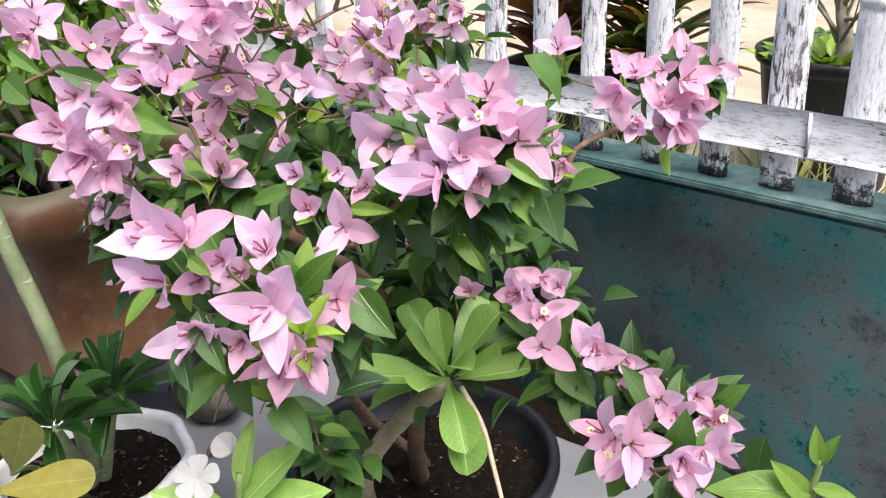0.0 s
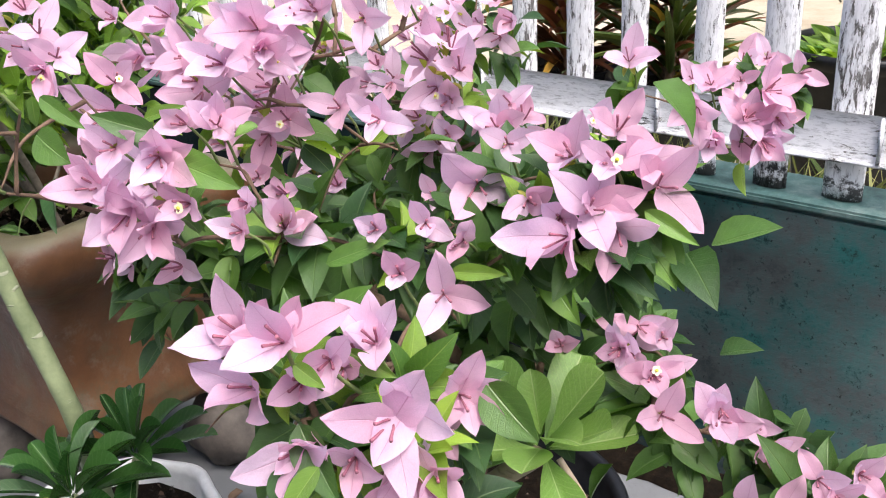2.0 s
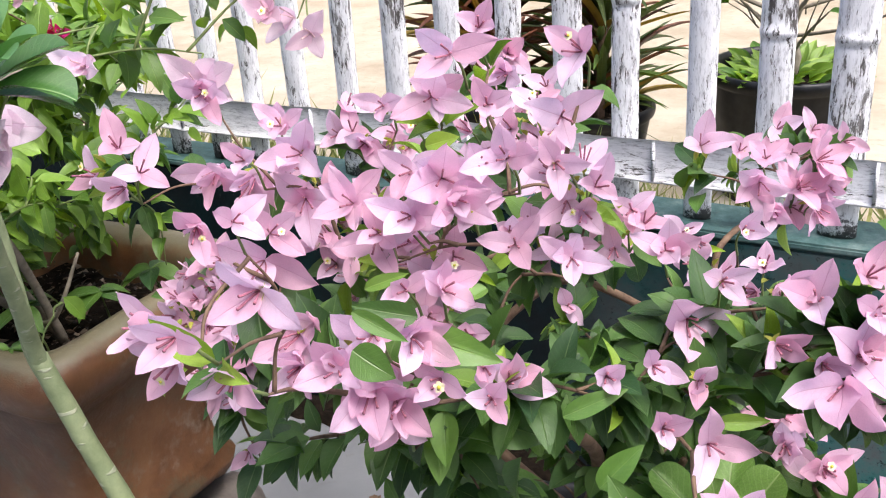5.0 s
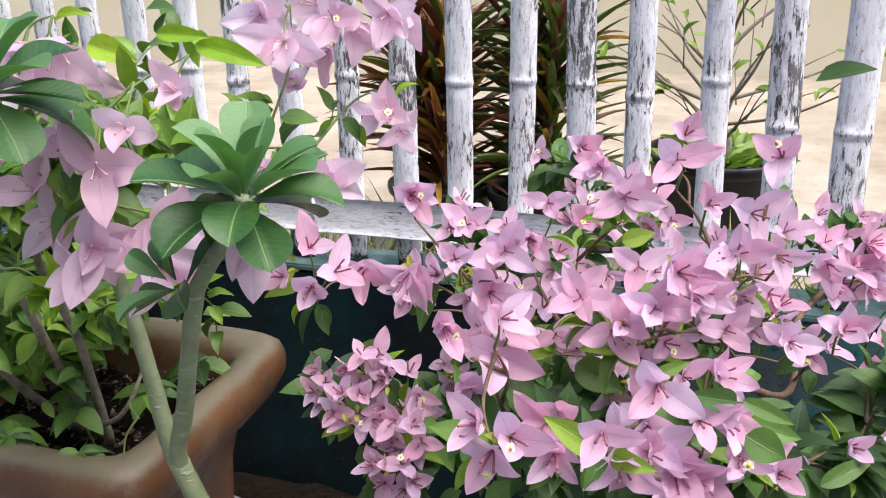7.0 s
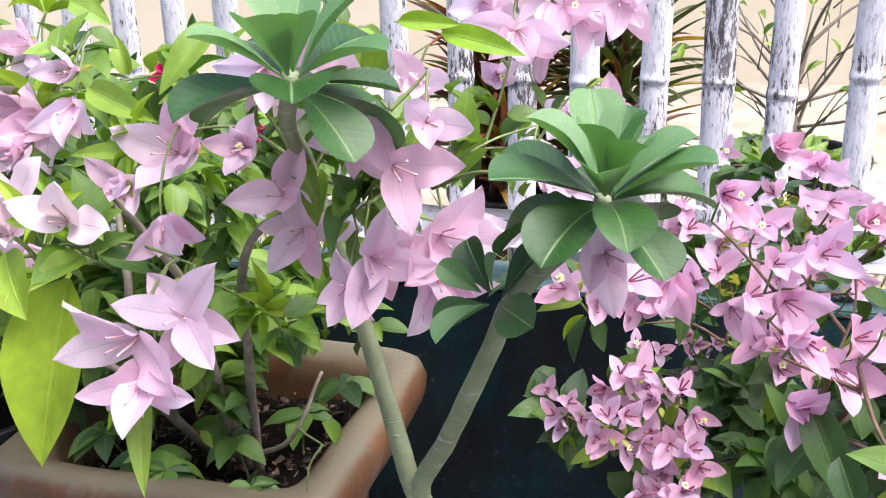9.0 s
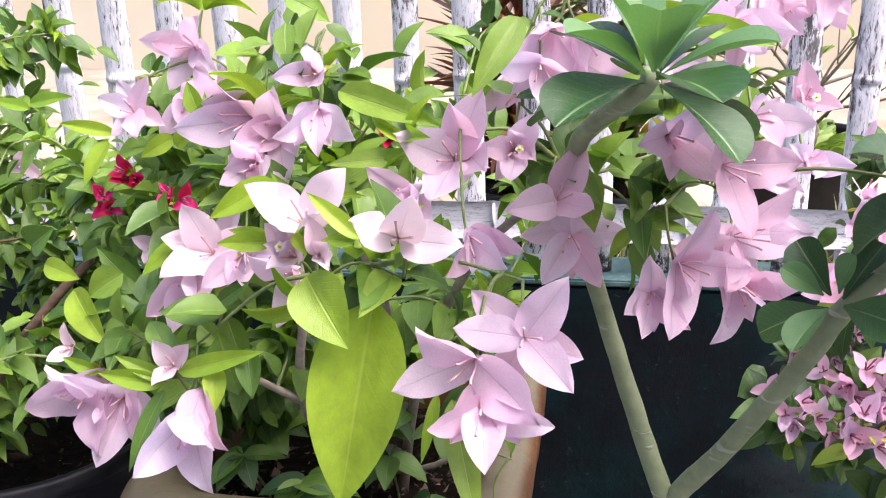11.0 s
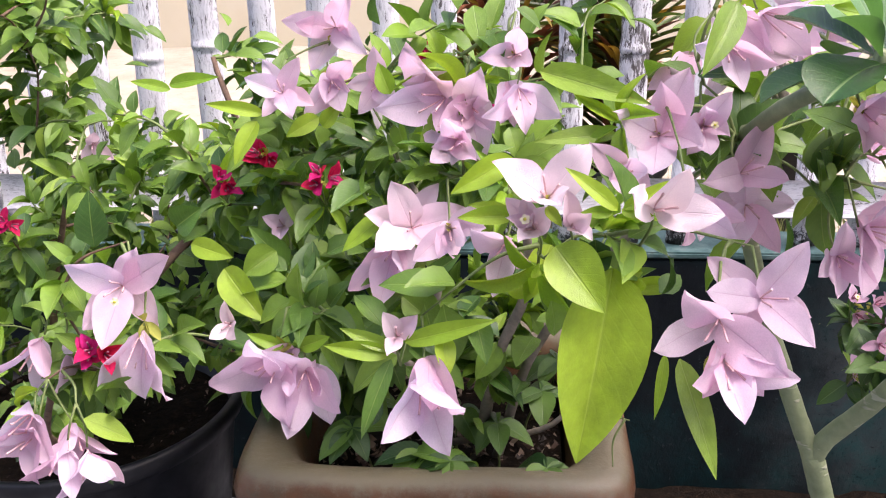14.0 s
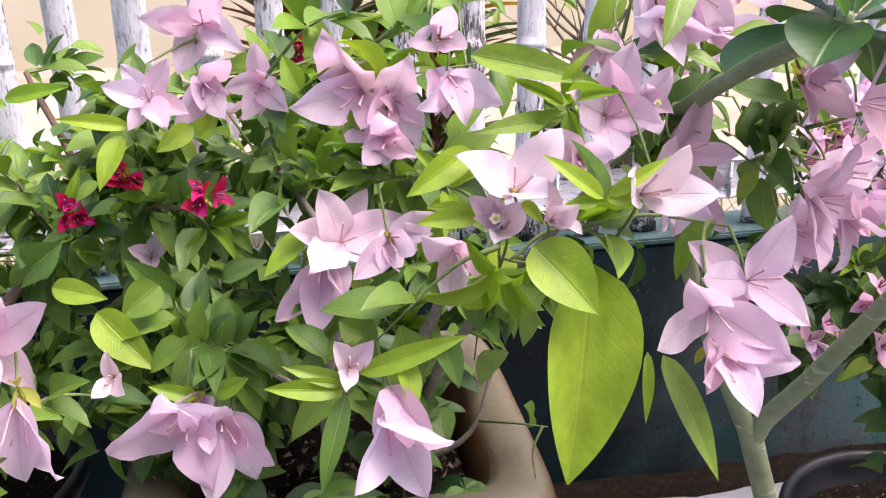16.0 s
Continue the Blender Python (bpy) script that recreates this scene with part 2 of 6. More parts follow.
# whitewash flaking off grey weathered bamboo, black mould at the foot of each slat
def bamboo_material(name, grain, foot, bare_from):
    n = Nodes(name)
    tint = n.add("ObjectInfo").outputs["Random"]
    shift = n.add("VectorMath")
    shift.operation = 'ADD'
    n.link(n.coord(), shift.inputs[0])
    sc = n.add("VectorMath")
    sc.operation = 'SCALE'
    cmb = n.add("CombineXYZ", X=3.1, Y=5.3, Z=7.7)
    n.link(cmb.outputs[0], sc.inputs[0])
    n.link(tint, sc.inputs["Scale"])
    n.link(sc.outputs[0], shift.inputs[1])
    v = shift.outputs[0]
    g = tuple(grain)
    chips = n.noise(95, 10, 0.78, vec=v, stretch=g)
    patch = n.noise(6, 3, 0.5, vec=v)
    peel = n.math('ADD', chips, n.math('MULTIPLY', n.math('SUBTRACT', patch, 0.5), 0.42))
    peel = n.math('ADD', peel, n.math('MULTIPLY', n.math('SUBTRACT', tint, 0.5), 0.07))
    bare = n.ramp(peel, (bare_from, (0, 0, 0)), (bare_from + 0.035, (1, 1, 1)))
    wood = n.ramp(n.noise(60, 6, 0.7, vec=v, stretch=tuple(c * 0.6 for c in g)), (0.3, (0.04, 0.038, 0.036)), (0.5, (0.11, 0.10, 0.095)), (0.72, (0.30, 0.29, 0.28)))
    paint = n.ramp(n.noise(30, 7, 0.7, vec=v, stretch=g), (0.28, (0.50, 0.50, 0.52)), (0.45, (0.74, 0.74, 0.76)), (0.62, (0.83, 0.83, 0.84)))
    specks = n.ramp(n.noise(150, 5, 0.8, vec=v, stretch=g), (0.50, (1, 1, 1)), (0.66, (0.50, 0.50, 0.50)))
    col = n.mix(bare, n.mix(1.0, paint, specks, 'MULTIPLY'), wood)
    if foot:
        z = n.add("SeparateXYZ")
        n.link(n.coord(), z.inputs[0])
        low = n.math('ADD', n.math('MULTIPLY', z.outputs[2], -9.0), n.math('MULTIPLY', n.noise(55, 8, 0.8, vec=v), 1.9))
        stain = n.ramp(low, (0.72, (0, 0, 0)), (0.86, (0.92,) * 3))
        col = n.mix(stain, col, (0.018, 0.017, 0.016))
    n.bump(n.math('SUBTRACT', n.math('MULTIPLY', specks, 0.3), bare), 0.7, 0.0015)
    return n.done(col, 0.75, spec=0.25)


BAMBOO = bamboo_material("whitewashed_bamboo", (1.6, 1.6, 0.34), True, 0.565)
BAMBOO_RAIL = bamboo_material("whitewashed_bamboo_rail", (0.34, 1.6, 1.6), False, 0.575)


# old terracotta-coloured cement planter
n = Nodes("planter_cement")
a = n.noise(7, 7, 0.65)
b = n.noise(26, 8, 0.75)
col = n.ramp(a, (0.28, (0.050, 0.024, 0.010)), (0.48, (0.120, 0.052, 0.020)), (0.64, (0.165, 0.082, 0.034)), (0.78, (0.17, 0.112, 0.062)))
col = n.mix(n.ramp(b, (0.55, (0, 0, 0)), (0.72, (0.75,) * 3)), col, (0.17, 0.14, 0.105))
col = n.mix(n.ramp(n.noise(11, 8, 0.8), (0.50, (0, 0, 0)), (0.66, (0.8,) * 3)), col, (0.088, 0.080, 0.045))
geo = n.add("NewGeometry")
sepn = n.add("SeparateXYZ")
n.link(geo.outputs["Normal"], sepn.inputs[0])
# upward faces mixed paler olive: lit rim over shaded sides, put into the colour
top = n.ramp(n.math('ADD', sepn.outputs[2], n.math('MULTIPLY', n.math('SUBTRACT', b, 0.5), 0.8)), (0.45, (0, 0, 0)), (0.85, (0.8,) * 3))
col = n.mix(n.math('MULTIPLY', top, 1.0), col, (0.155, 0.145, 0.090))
n.bump(n.math('ADD', a, n.math('MULTIPLY', b, 0.7)), 0.6, 0.004)
PLANTER = n.done(col, n.ramp(b, (0.3, (0.30,) * 3), (0.7, (0.6,) * 3)), spec=0.5)

n = Nodes("black_plastic")
BLACK = n.done(n.ramp(n.noise(30, 6, 0.7), (0.4, (0.006, 0.007, 0.009)), (0.75, (0.020, 0.021, 0.024))), n.ramp(n.noise(12, 5, 0.6), (0.3, (0.32,) * 3), (0.7, (0.6,) * 3)), spec=0.3)
n = Nodes("white_glaze")
GLAZE = n.done(n.ramp(n.noise(20, 6, 0.7), (0.35, (0.62, 0.62, 0.60)), (0.6, (0.80, 0.80, 0.79))), 0.35)
n = Nodes("soil_dark")
f = n.noise(90, 8, 0.75)
n.bump(f, 1.0, 0.008)
SOIL = n.done(n.ramp(f, (0.35, (0.004, 0.003, 0.002)), (0.58, (0.016, 0.011, 0.007)), (0.75, (0.055, 0.033, 0.020))), 0.95, spec=0.1)
n = Nodes("crumb")
CRUMB = n.done(n.ramp(n.add("NewGeometry").outputs["Random Per Island"], (0.2, (0.02, 0.014, 0.010)), (0.6, (0.08, 0.045, 0.028)), (0.9, (0.22, 0.17, 0.12))), 0.9)

n = Nodes("concrete_floor")
a, b = n.noise(2.5, 7, 0.6), n.noise(24, 8, 0.7)
col = n.ramp(a, (0.3, (0.13, 0.137, 0.145)), (0.55, (0.185, 0.193, 0.205)), (0.75, (0.25, 0.26, 0.27)))
col = n.mix(n.ramp(b, (0.58, (0, 0, 0)), (0.72, (0.5,) * 3)), col, (0.12, 0.12, 0.12))
col = n.mix(n.ramp(n.noise(150, 4, 0.6), (0.70, (0, 0, 0)), (0.74, (0.9,) * 3)), col, (0.06, 0.055, 0.05))
n.bump(b, 0.3, 0.002)
CONCRETE = n.done(col, n.ramp(a, (0.3, (0.35,) * 3), (0.7, (0.6,) * 3)), spec=0.4)

n = Nodes("yard_sand")
a, b = n.noise(2.2, 8, 0.65), n.noise(30, 8, 0.7)
col = n.ramp(a, (0.30, (0.26, 0.21, 0.15)), (0.5, (0.37, 0.325, 0.25)), (0.7, (0.45, 0.41, 0.335)))
col = n.mix(n.ramp(b, (0.55, (0, 0, 0)), (0.75, (0.55,) * 3)), col, (0.22, 0.17, 0.11))
n.bump(b, 0.5, 0.006)
SAND = n.done(col, 0.9, spec=0.1)
n = Nodes("far_wall_paint")
FARWALL = n.done(n.ramp(n.noise(1.5, 6, 0.6), (0.3, (0.55, 0.49, 0.33)), (0.7, (0.63, 0.58, 0.44))), 0.8)
# plaster of the added rear wall, pale so that it bounces fill light
n = Nodes("rear_wall_plaster")
PLASTER = n.done(n.ramp(n.noise(3, 7, 0.65), (0.3, (0.38, 0.37, 0.34)), (0.7, (0.50, 0.49, 0.46))), 0.85, spec=0.2)
n = Nodes("stone_grey")
STONE = n.done(n.ramp(n.noise(20, 7, 0.7), (0.3, (0.055, 0.048, 0.042)), (0.7, (0.17, 0.145, 0.125))), 0.8)


# ---------------------------------------------------------------- mesh helpers
def mesh_of(name, verts, faces, mats, uvs=None, slots=None, smooth=True):
    me = bpy.data.meshes.new(name)
    me.from_pydata([tuple(v) for v in verts], [], faces)
    for m in mats:
        me.materials.append(m)
    if uvs is not None:
        layer = me.uv_layers.new(name="UVMap")
        loops = np.empty(len(me.loops), dtype=np.int32)
        me.loops.foreach_get("vertex_index", loops)
        layer.data.foreach_set("uv", np.asarray(uvs, dtype=np.float32)[loops].ravel())
    if slots is not None:
        me.polygons.foreach_set("material_index", np.asarray(slots, dtype=np.int32))
    if smooth:
        me.polygons.foreach_set("use_smooth", np.ones(len(me.polygons), dtype=bool))
    me.update()
    return me


class Pile:
    """Gathers pieces of one mesh."""

    def __init__(self):
        self.v, self.f, self.uv, self.s = [], [], [], []

    def put(self, verts, faces, uvs=None, slot=0):
        k = len(self.v)
        self.v.extend(verts)
        self.uv.extend(uvs if uvs is not None else [(0.5, 0.5)] * len(verts))
        self.f.extend([tuple(i + k for i in f) for f in faces])
        self.s.extend([slot] * len(faces))

    def mesh(self, name, *mats, smooth=True):
        return mesh_of(name, self.v, self.f, mats, self.uv, self.s, smooth)


def child(name, me, parent, m=None, label=""):
    """A part under a thing or a part, with its pose in the world's frame (all parents stand at the origin unless m says so)."""
    ob = new(name, me)
    ob.parent = parent
    if m is not None:
        ob.matrix_basis = m
    if label:
        tagged(ob, label)
    return ob


def thing(name, label, category, me=None, group="", kind="", at=None):
    ob = new(name, me)
    if at is not None:
        ob.location = at
    return tagged(ob, label, category, group, kind)


def blade_arrays(L, W, shape, nu=9, nv=4, fold=0.15, bend=0.3, wave=0.0, twist=0.0, seed=0, tip=0.0, crumple=0.0):
    """A leaf or bract: base at the origin, along +y, face up +z. Returns verts, faces, uvs."""
    r = random.Random(seed)
    ph, ph2 = r.uniform(0, 6.28), r.uniform(0, 6.28)
    a, b = {"bract": (0.58, 0.86), "ovate": (0.58, 0.98), "lance": (0.75, 0.95), "paddle": (1.15, 0.36), "strap": (0.35, 0.6), "round": (0.5, 0.45)}[shape]
    peak = a / (a + b)
    top = peak ** a * (1 - peak) ** b
    verts, uvs, faces = [], [], []
    y = z = ang = 0.0
    dense = 1.9 if shape in ("paddle", "round") else 1.0
    for i in range(nu + 1):
        u = 1 - (1 - i / nu) ** dense
        after = 1 - (1 - (i + 1) / nu) ** dense if i < nu else 1
        w = W / 2 * (max(u, 1e-4) ** a * max(1 - u, 1e-4) ** b) / top
        if i == 0:
            w = W * 0.03
        if i == nu:
            w = W * 0.008
        for j in range(nv + 1):
            s = 2 * j / nv - 1
            lift = abs(s) * w * fold * 2 + wave * W * math.sin(u * 9 + ph + (2.5 if s > 0 else 0)) * s * s + wave * W * 0.4 * math.sin(u * 17 + ph2) * abs(s)
            tw = twist * u
            x0, z0 = s * w * math.cos(fold), lift
            verts.append((x0 * math.cos(tw) - z0 * math.sin(tw), y, z + crumple * W * noise.noise(Vector((s * 2.2 + seed * 1.3, u * 4.0, seed * 0.7))) + x0 * math.sin(tw) + z0 * math.cos(tw)))
            uvs.append((j / nv, u))
        step = L * (after - u)
        ang = bend * (u ** 1.2) * 1.6 + tip * max(0.0, u - 0.55) ** 2 * 6
        y += step * math.cos(ang)
        z -= step * math.sin(ang)
    for i in range(nu):
        for j in range(nv):
            k = i * (nv + 1) + j
            faces.append((k, k + 1, k + nv + 2, k + nv + 1))
    return verts, faces, uvs


def blade_mesh(name, mat, *args, **kw):
    v, f, uv = blade_arrays(*args, **kw)
    return mesh_of(name, v, f, [mat], uv)


def frame_of(at, along, normal, size=1.0):
    """A pose with +y along the first way and +z near the second."""
    y = Vector(along).normalized()
    z = Vector(normal)
    z = z - y * z.dot(y)
    if z.length < 1e-4:
        z = Vector((0, 0, 1)).cross(y) + Vector((0.01, 0, 0))
    z.normalize()
    x = y.cross(z)
    m = Matrix((x, y, z)).transposed().to_4x4()
    return Matrix.Translation(at) @ m @ Matrix.Diagonal((size, size, size, 1))


def smooth_line(points, n=6):
    """Catmull-Rom through the points."""
    p = [Vector(q) for q in points]
    p = [2 * p[0] - p[1]] + p + [2 * p[-1] - p[-2]]
    out = []
    for i in range(1, len(p) - 2):
        for k in range(n):
            t = k / n
            out.append(0.5 * (2 * p[i] + (p[i + 1] - p[i - 1]) * t + (2 * p[i - 1] - 5 * p[i] + 4 * p[i + 1] - p[i + 2]) * t * t + (3 * p[i] - p[i - 1] - 3 * p[i + 1] + p[i + 2]) * t ** 3))
    return out + [p[-2]]


def tube(pile, line, r0, r1, sides=7, slot=0, bumpy=0.0, rings=None):
    """A tapering stem along a line of points."""
    verts, faces = [], []
    n = len(line)
    ref = Vector((0.31, 0.87, 0.38))
    for i, p in enumerate(line):
        d = (line[min(i + 1, n - 1)] - line[max(i - 1, 0)]).normalized()
        a = d.cross(ref)
        if a.length < 0.05:
            a = d.cross(Vector((1, 0, 0)))
        a.normalize()
        b = d.cross(a)
        r = r0 + (r1 - r0) * i / (n - 1)
        for k in range(sides):
            g = 2 * math.pi * k / sides
            rr = r * (1 + (bumpy * noise.noise(p * 60 + Vector((k * 3.3, 0, 0))) if bumpy else 0))
            verts.append(p + (a * math.cos(g) + b * math.sin(g)) * rr)
    for i in range(n - 1):
        for k in range(sides):
            q, w = i * sides + k, i * sides + (k + 1) % sides
            faces.append((q, w, w + sides, q + sides))
    faces.append(tuple(range(sides - 1, -1, -1)))
    faces.append(tuple(range((n - 1) * sides, n * sides)))
    pile.put(verts, faces, slot=slot)


def lathe(profile, seg=48, wobble=None):
    """A surface of revolution from (radius, height) pairs; the first and last are closed where the radius is 0."""
    verts, faces = [], []
    for j, (r, z) in enumerate(profile):
        for k in range(seg):
            g = 2 * math.pi * k / seg
            rr = r * (wobble(g, z) if wobble else 1)
            verts.append((rr * math.cos(g), rr * math.sin(g), z))
    for j in range(len(profile) - 1):
        for k in range(seg):
            a, b = j * seg + k, j * seg + (k + 1) % seg
            faces.append((a, b, b + seg, a + seg))
    faces.append(tuple(range(seg - 1, -1, -1)))
    faces.append(tuple(range((len(profile) - 1) * seg, len(profile) * seg)))
    return verts, faces


def box_arrays(x0, x1, y0, y1, z0, z1):
    v = [(x, y, z) for z in (z0, z1) for y in (y0, y1) for x in (x0, x1)]
    f = [(0, 2, 3, 1), (4, 5, 7, 6), (0, 1, 5, 4), (2, 6, 7, 3), (0, 4, 6, 2), (1, 3, 7, 5)]
    return v, f


def rounded_box(name, mat, x0, x1, y0, y1, z0, z1, bevel=0.004, cuts=0, rough=0.0):
    bm = bmesh.new()
    v, f = box_arrays(x0, x1, y0, y1, z0, z1)
    vs = [bm.verts.new(q) for q in v]
    for q in f:
        bm.faces.new([vs[i] for i in q])
    bmesh.ops.bevel(bm, geom=bm.edges[:], offset=bevel, segments=2, affect='EDGES')
    if cuts:
        bmesh.ops.subdivide_edges(bm, edges=[e for e in bm.edges if e.calc_length() > 0.1], cuts=cuts, use_grid_fill=True)
    if rough:
        for q in bm.verts:
            q.co += noise.noise_vector(q.co * 9) * rough
    me = bpy.data.meshes.new(name)
    bm.to_mesh(me)
    bm.free()
    me.materials.append(mat)
    return me


# ---------------------------------------------------------------- the setting
floor = thing("floor", "grey smooth cement floor with dark specks", "floor", rounded_box("floor", CONCRETE, -6, 4, -5, 1.62, FLOOR - 0.12, FLOOR, 0.003), kind="structure")
pile = Pile()
gx = [-400, -60, -20] + [-8 + 0.25 * i for i in range(57)] + [20, 60, 400]
gy = [1.66] + [1.8 + 0.25 * i for i in range(30)] + [20, 60, 400]
gv = [(x, y, YARD + (0.012 * noise.noise(Vector((x * 1.3, y * 1.3, 0))) if abs(x) < 10 and y < 10 else 0)) for y in gy for x in gx]
gf = [(j * len(gx) + i, j * len(gx) + i + 1, (j + 1) * len(gx) + i + 1, (j + 1) * len(gx) + i) for j in range(len(gy) - 1) for i in range(len(gx) - 1)]
pile.put(gv, gf)
yard_mesh = pile.mesh("ground", SAND)
yard = thing("ground", "pale sandy yard behind the fence", "ground", yard_mesh, kind="structure")

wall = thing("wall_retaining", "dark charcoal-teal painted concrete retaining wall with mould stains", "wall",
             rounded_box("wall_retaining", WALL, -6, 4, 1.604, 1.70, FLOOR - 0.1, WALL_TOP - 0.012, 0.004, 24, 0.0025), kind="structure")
thing("trim_wall_cap", "worn teal painted top of the retaining wall", "wall top",
            rounded_box("trim_wall_cap", CAP, -6, 4, 1.601, 1.703, WALL_TOP - 0.011, WALL_TOP, 0.003, 24, 0.0012), kind="structure")
# unseen wall added behind the camera: blocks low sky, bounces light forward
house = thing("wall_house", "unseen pale plastered wall behind the camera, added to block sky and bounce light", "wall",
              rounded_box("wall_house", PLASTER, -6, 4, -1.75, -1.6, FLOOR, FLOOR + 2.8, 0.01), kind="structure")
thing("backdrop_house_wall", "pale yellow house wall across the yard", "wall",
                 rounded_box("backdrop_house_wall", FARWALL, -14, 12, 4.9, 5.1, YARD - 0.1, YARD + 3.0, 0.01), kind="structure")

# bare earth along the foot of the wall
verts, faces = [], []
nx = 150
for j in range(9):
    for i in range(nx + 1):
        x = -3.0 + 3.6 * i / nx
        edge = 1.545 + 0.03 * noise.noise(Vector((x * 5, 0, 0))) + 0.015 * noise.noise(Vector((x * 22, 3, 0)))
        y = edge + (1.603 - edge) * j / 8
        rise = 0.0 if j == 0 or i in (0, nx) else 0.012 + 0.012 * noise.noise(Vector((x * 14, y * 14, 0))) + 0.006 * noise.noise(Vector((x * 50, y * 50, 2)))
        verts.append((x, y, FLOOR + 0.001 + max(0.0, rise)))
for j in range(8):
    for i in range(nx):
        a = j * (nx + 1) + i
        faces.append((a, a + 1, a + nx + 2, a + nx + 1))
thing("ground_earth_strip", "strip of brown earth along the foot of the wall", "earth", mesh_of("ground_earth_strip", verts, faces, [SOIL]), kind="structure")


# ---------------------------------------------------------------- the bamboo fence
def bamboo_slat_mesh(name, width, height, node_heights, seed, lean=0.0):
    """Half-round split bamboo with swollen nodes and a ragged, mouldy foot; base at the origin, upright."""
    r = random.Random(seed)
    zs = sorted({i * height / 40 for i in range(41)} | {h + d for h in node_heights for d in (-0.014, -0.008, -0.004, 0, 0.003, 0.006, 0.012)})
    zs = [z for z in zs if 0 <= z <= height]
    nv = 8
    verts, faces = [], []
    for z in zs:
        swell, pinch = 0.0, 0.0
        for h in node_heights:
            d = (z - h) / 0.006
            swell += math.exp(-d * d)
            d = (z - h + 0.009) / 0.003
            pinch += math.exp(-d * d)
        w = width * (1 + 0.07 * swell - 0.02 * pinch + 0.035 * noise.noise(Vector((seed, z * 7, 0))))
        bulge = 0.011 * (1 + 0.35 * swell - 0.25 * pinch)
        off = lean * z + 0.004 * noise.noise(Vector((seed * 2.7, z * 3, 4)))
        for k in range(nv + 1):
            g = math.pi * k / nv
            verts.append((off - w / 2 * math.cos(g) + 0.0008 * noise.noise(Vector((k * 9.1, z * 60, seed))), -bulge * math.sin(g), z))
        verts.append((off + w / 2 * 0.86, 0.004, z))
        verts.append((off - w / 2 * 0.86, 0.004, z))
    m = nv + 3
    for i in range(len(zs) - 1):
        for k in range(m):
            a, b = i * m + k, i * m + (k + 1) % m
            faces.append((a, b, b + m, a + m))
    faces.append(tuple(range(m - 1, -1, -1)))
    faces.append(tuple(range((len(zs) - 1) * m, len(zs) * m)))
    return mesh_of(name, verts, faces, [BAMBOO], None, None)


fence = thing("bamboo_fence", "whitewashed split-bamboo picket fence, paint flaking, on the wall", "fence", at=(0, 0, 0))
r = random.Random(3)
SPACING = 0.0935
for i in range(-34, 30):
    x = -0.928 + SPACING * i + r.uniform(-0.006, 0.006)
    near = -16 <= i <= 8
    base = 0.84 if i <= 0 else 0.845
    nodes = [base - WALL_TOP + r.uniform(-0.012, 0.012) - (0.06 if i in (2, 3, 4) else 0)]
    nodes += [nodes[0] + 0.30 + r.uniform(-0.03, 0.03), nodes[0] - 0.33 + r.uniform(-0.02, 0.02)]
    width = 0.043 + r.uniform(-0.004, 0.005) + (0.006 if i >= 3 else 0)
    me = bamboo_slat_mesh("picket", width, 0.86 + r.uniform(-0.03, 0.03), [h for h in nodes if h > 0.02], i + 50, r.uniform(-0.012, 0.012))
    child("picket", me, fence, pose(x, 1.642 + r.uniform(-0.002, 0.002), WALL_TOP + 0.001, 0, 0, r.uniform(-4, 4)))


def rail_mesh(name, x0, x1, height, seed):
    """A split bamboo laid lengthwise, hollow side to the front, with partitions at its nodes."""
    n_x = max(8, int((x1 - x0) / 0.02))
    nodes = []
    x = x0 + 0.12
    q = random.Random(seed)
    nodes = [v for v in (-0.605 + 0.285 * j + 0.03 * noise.noise(Vector((j * 3.7, seed, 0))) * (j != 0) for j in range(-13, 10)) if x0 + 0.01 < v < x1 - 0.01]
    prof = []
    for k in range(9):
        g = -0.5 * math.pi + math.pi * k / 8
        prof.append((0.007 * math.cos(g) - 0.009, height / 2 * math.sin(g)))
    back = [(p[0] + 0.006, p[1] * 0.86) for p in reversed(prof)]
    ring = prof + back
    verts, faces = [], []
    xs = [x0 + (x1 - x0) * i / n_x for i in range(n_x + 1)]
    for x in xs:
        s = 1 + 0.05 * noise.noise(Vector((x * 9, seed, 0)))
        for k in nodes:
            s += 0.07 * math.exp(-((x - k) / 0.007) ** 2)
        for a, b in ring:
            verts.append((x, a * s + 0.002 * noise.noise(Vector((x * 6, seed + 3, b * 30))), b * s + 0.003 * noise.noise(Vector((x * 2, seed, 5)))))
    m = len(ring)
    for i in range(n_x):
        for k in range(m):
            a, b = i * m + k, i * m + (k + 1) % m
            faces.append((a, b, b + m, a + m))
    faces += [tuple(range(m - 1, -1, -1)), tuple(range(n_x * m, n_x * m + m))]
    for k in nodes:  # the partitions inside the hollow
        at = len(verts)
        for dx in (-0.002, 0.002):
            verts += [(k + dx, -0.0085, height / 2 * 0.93), (k + dx, -0.0085, -height / 2 * 0.93), (k + dx, 0.0, -height / 2 * 0.6), (k + dx, 0.0, height / 2 * 0.6)]
        faces += [(at, at + 1, at + 2, at + 3), (at + 7, at + 6, at + 5, at + 4), (at, at + 4, at + 5, at + 1), (at + 3, at + 2, at + 6, at + 7), (at, at + 3, at + 7, at + 4), (at + 1, at + 5, at + 6, at + 2)]
    return mesh_of(name, verts, faces, [BAMBOO_RAIL], None, None)


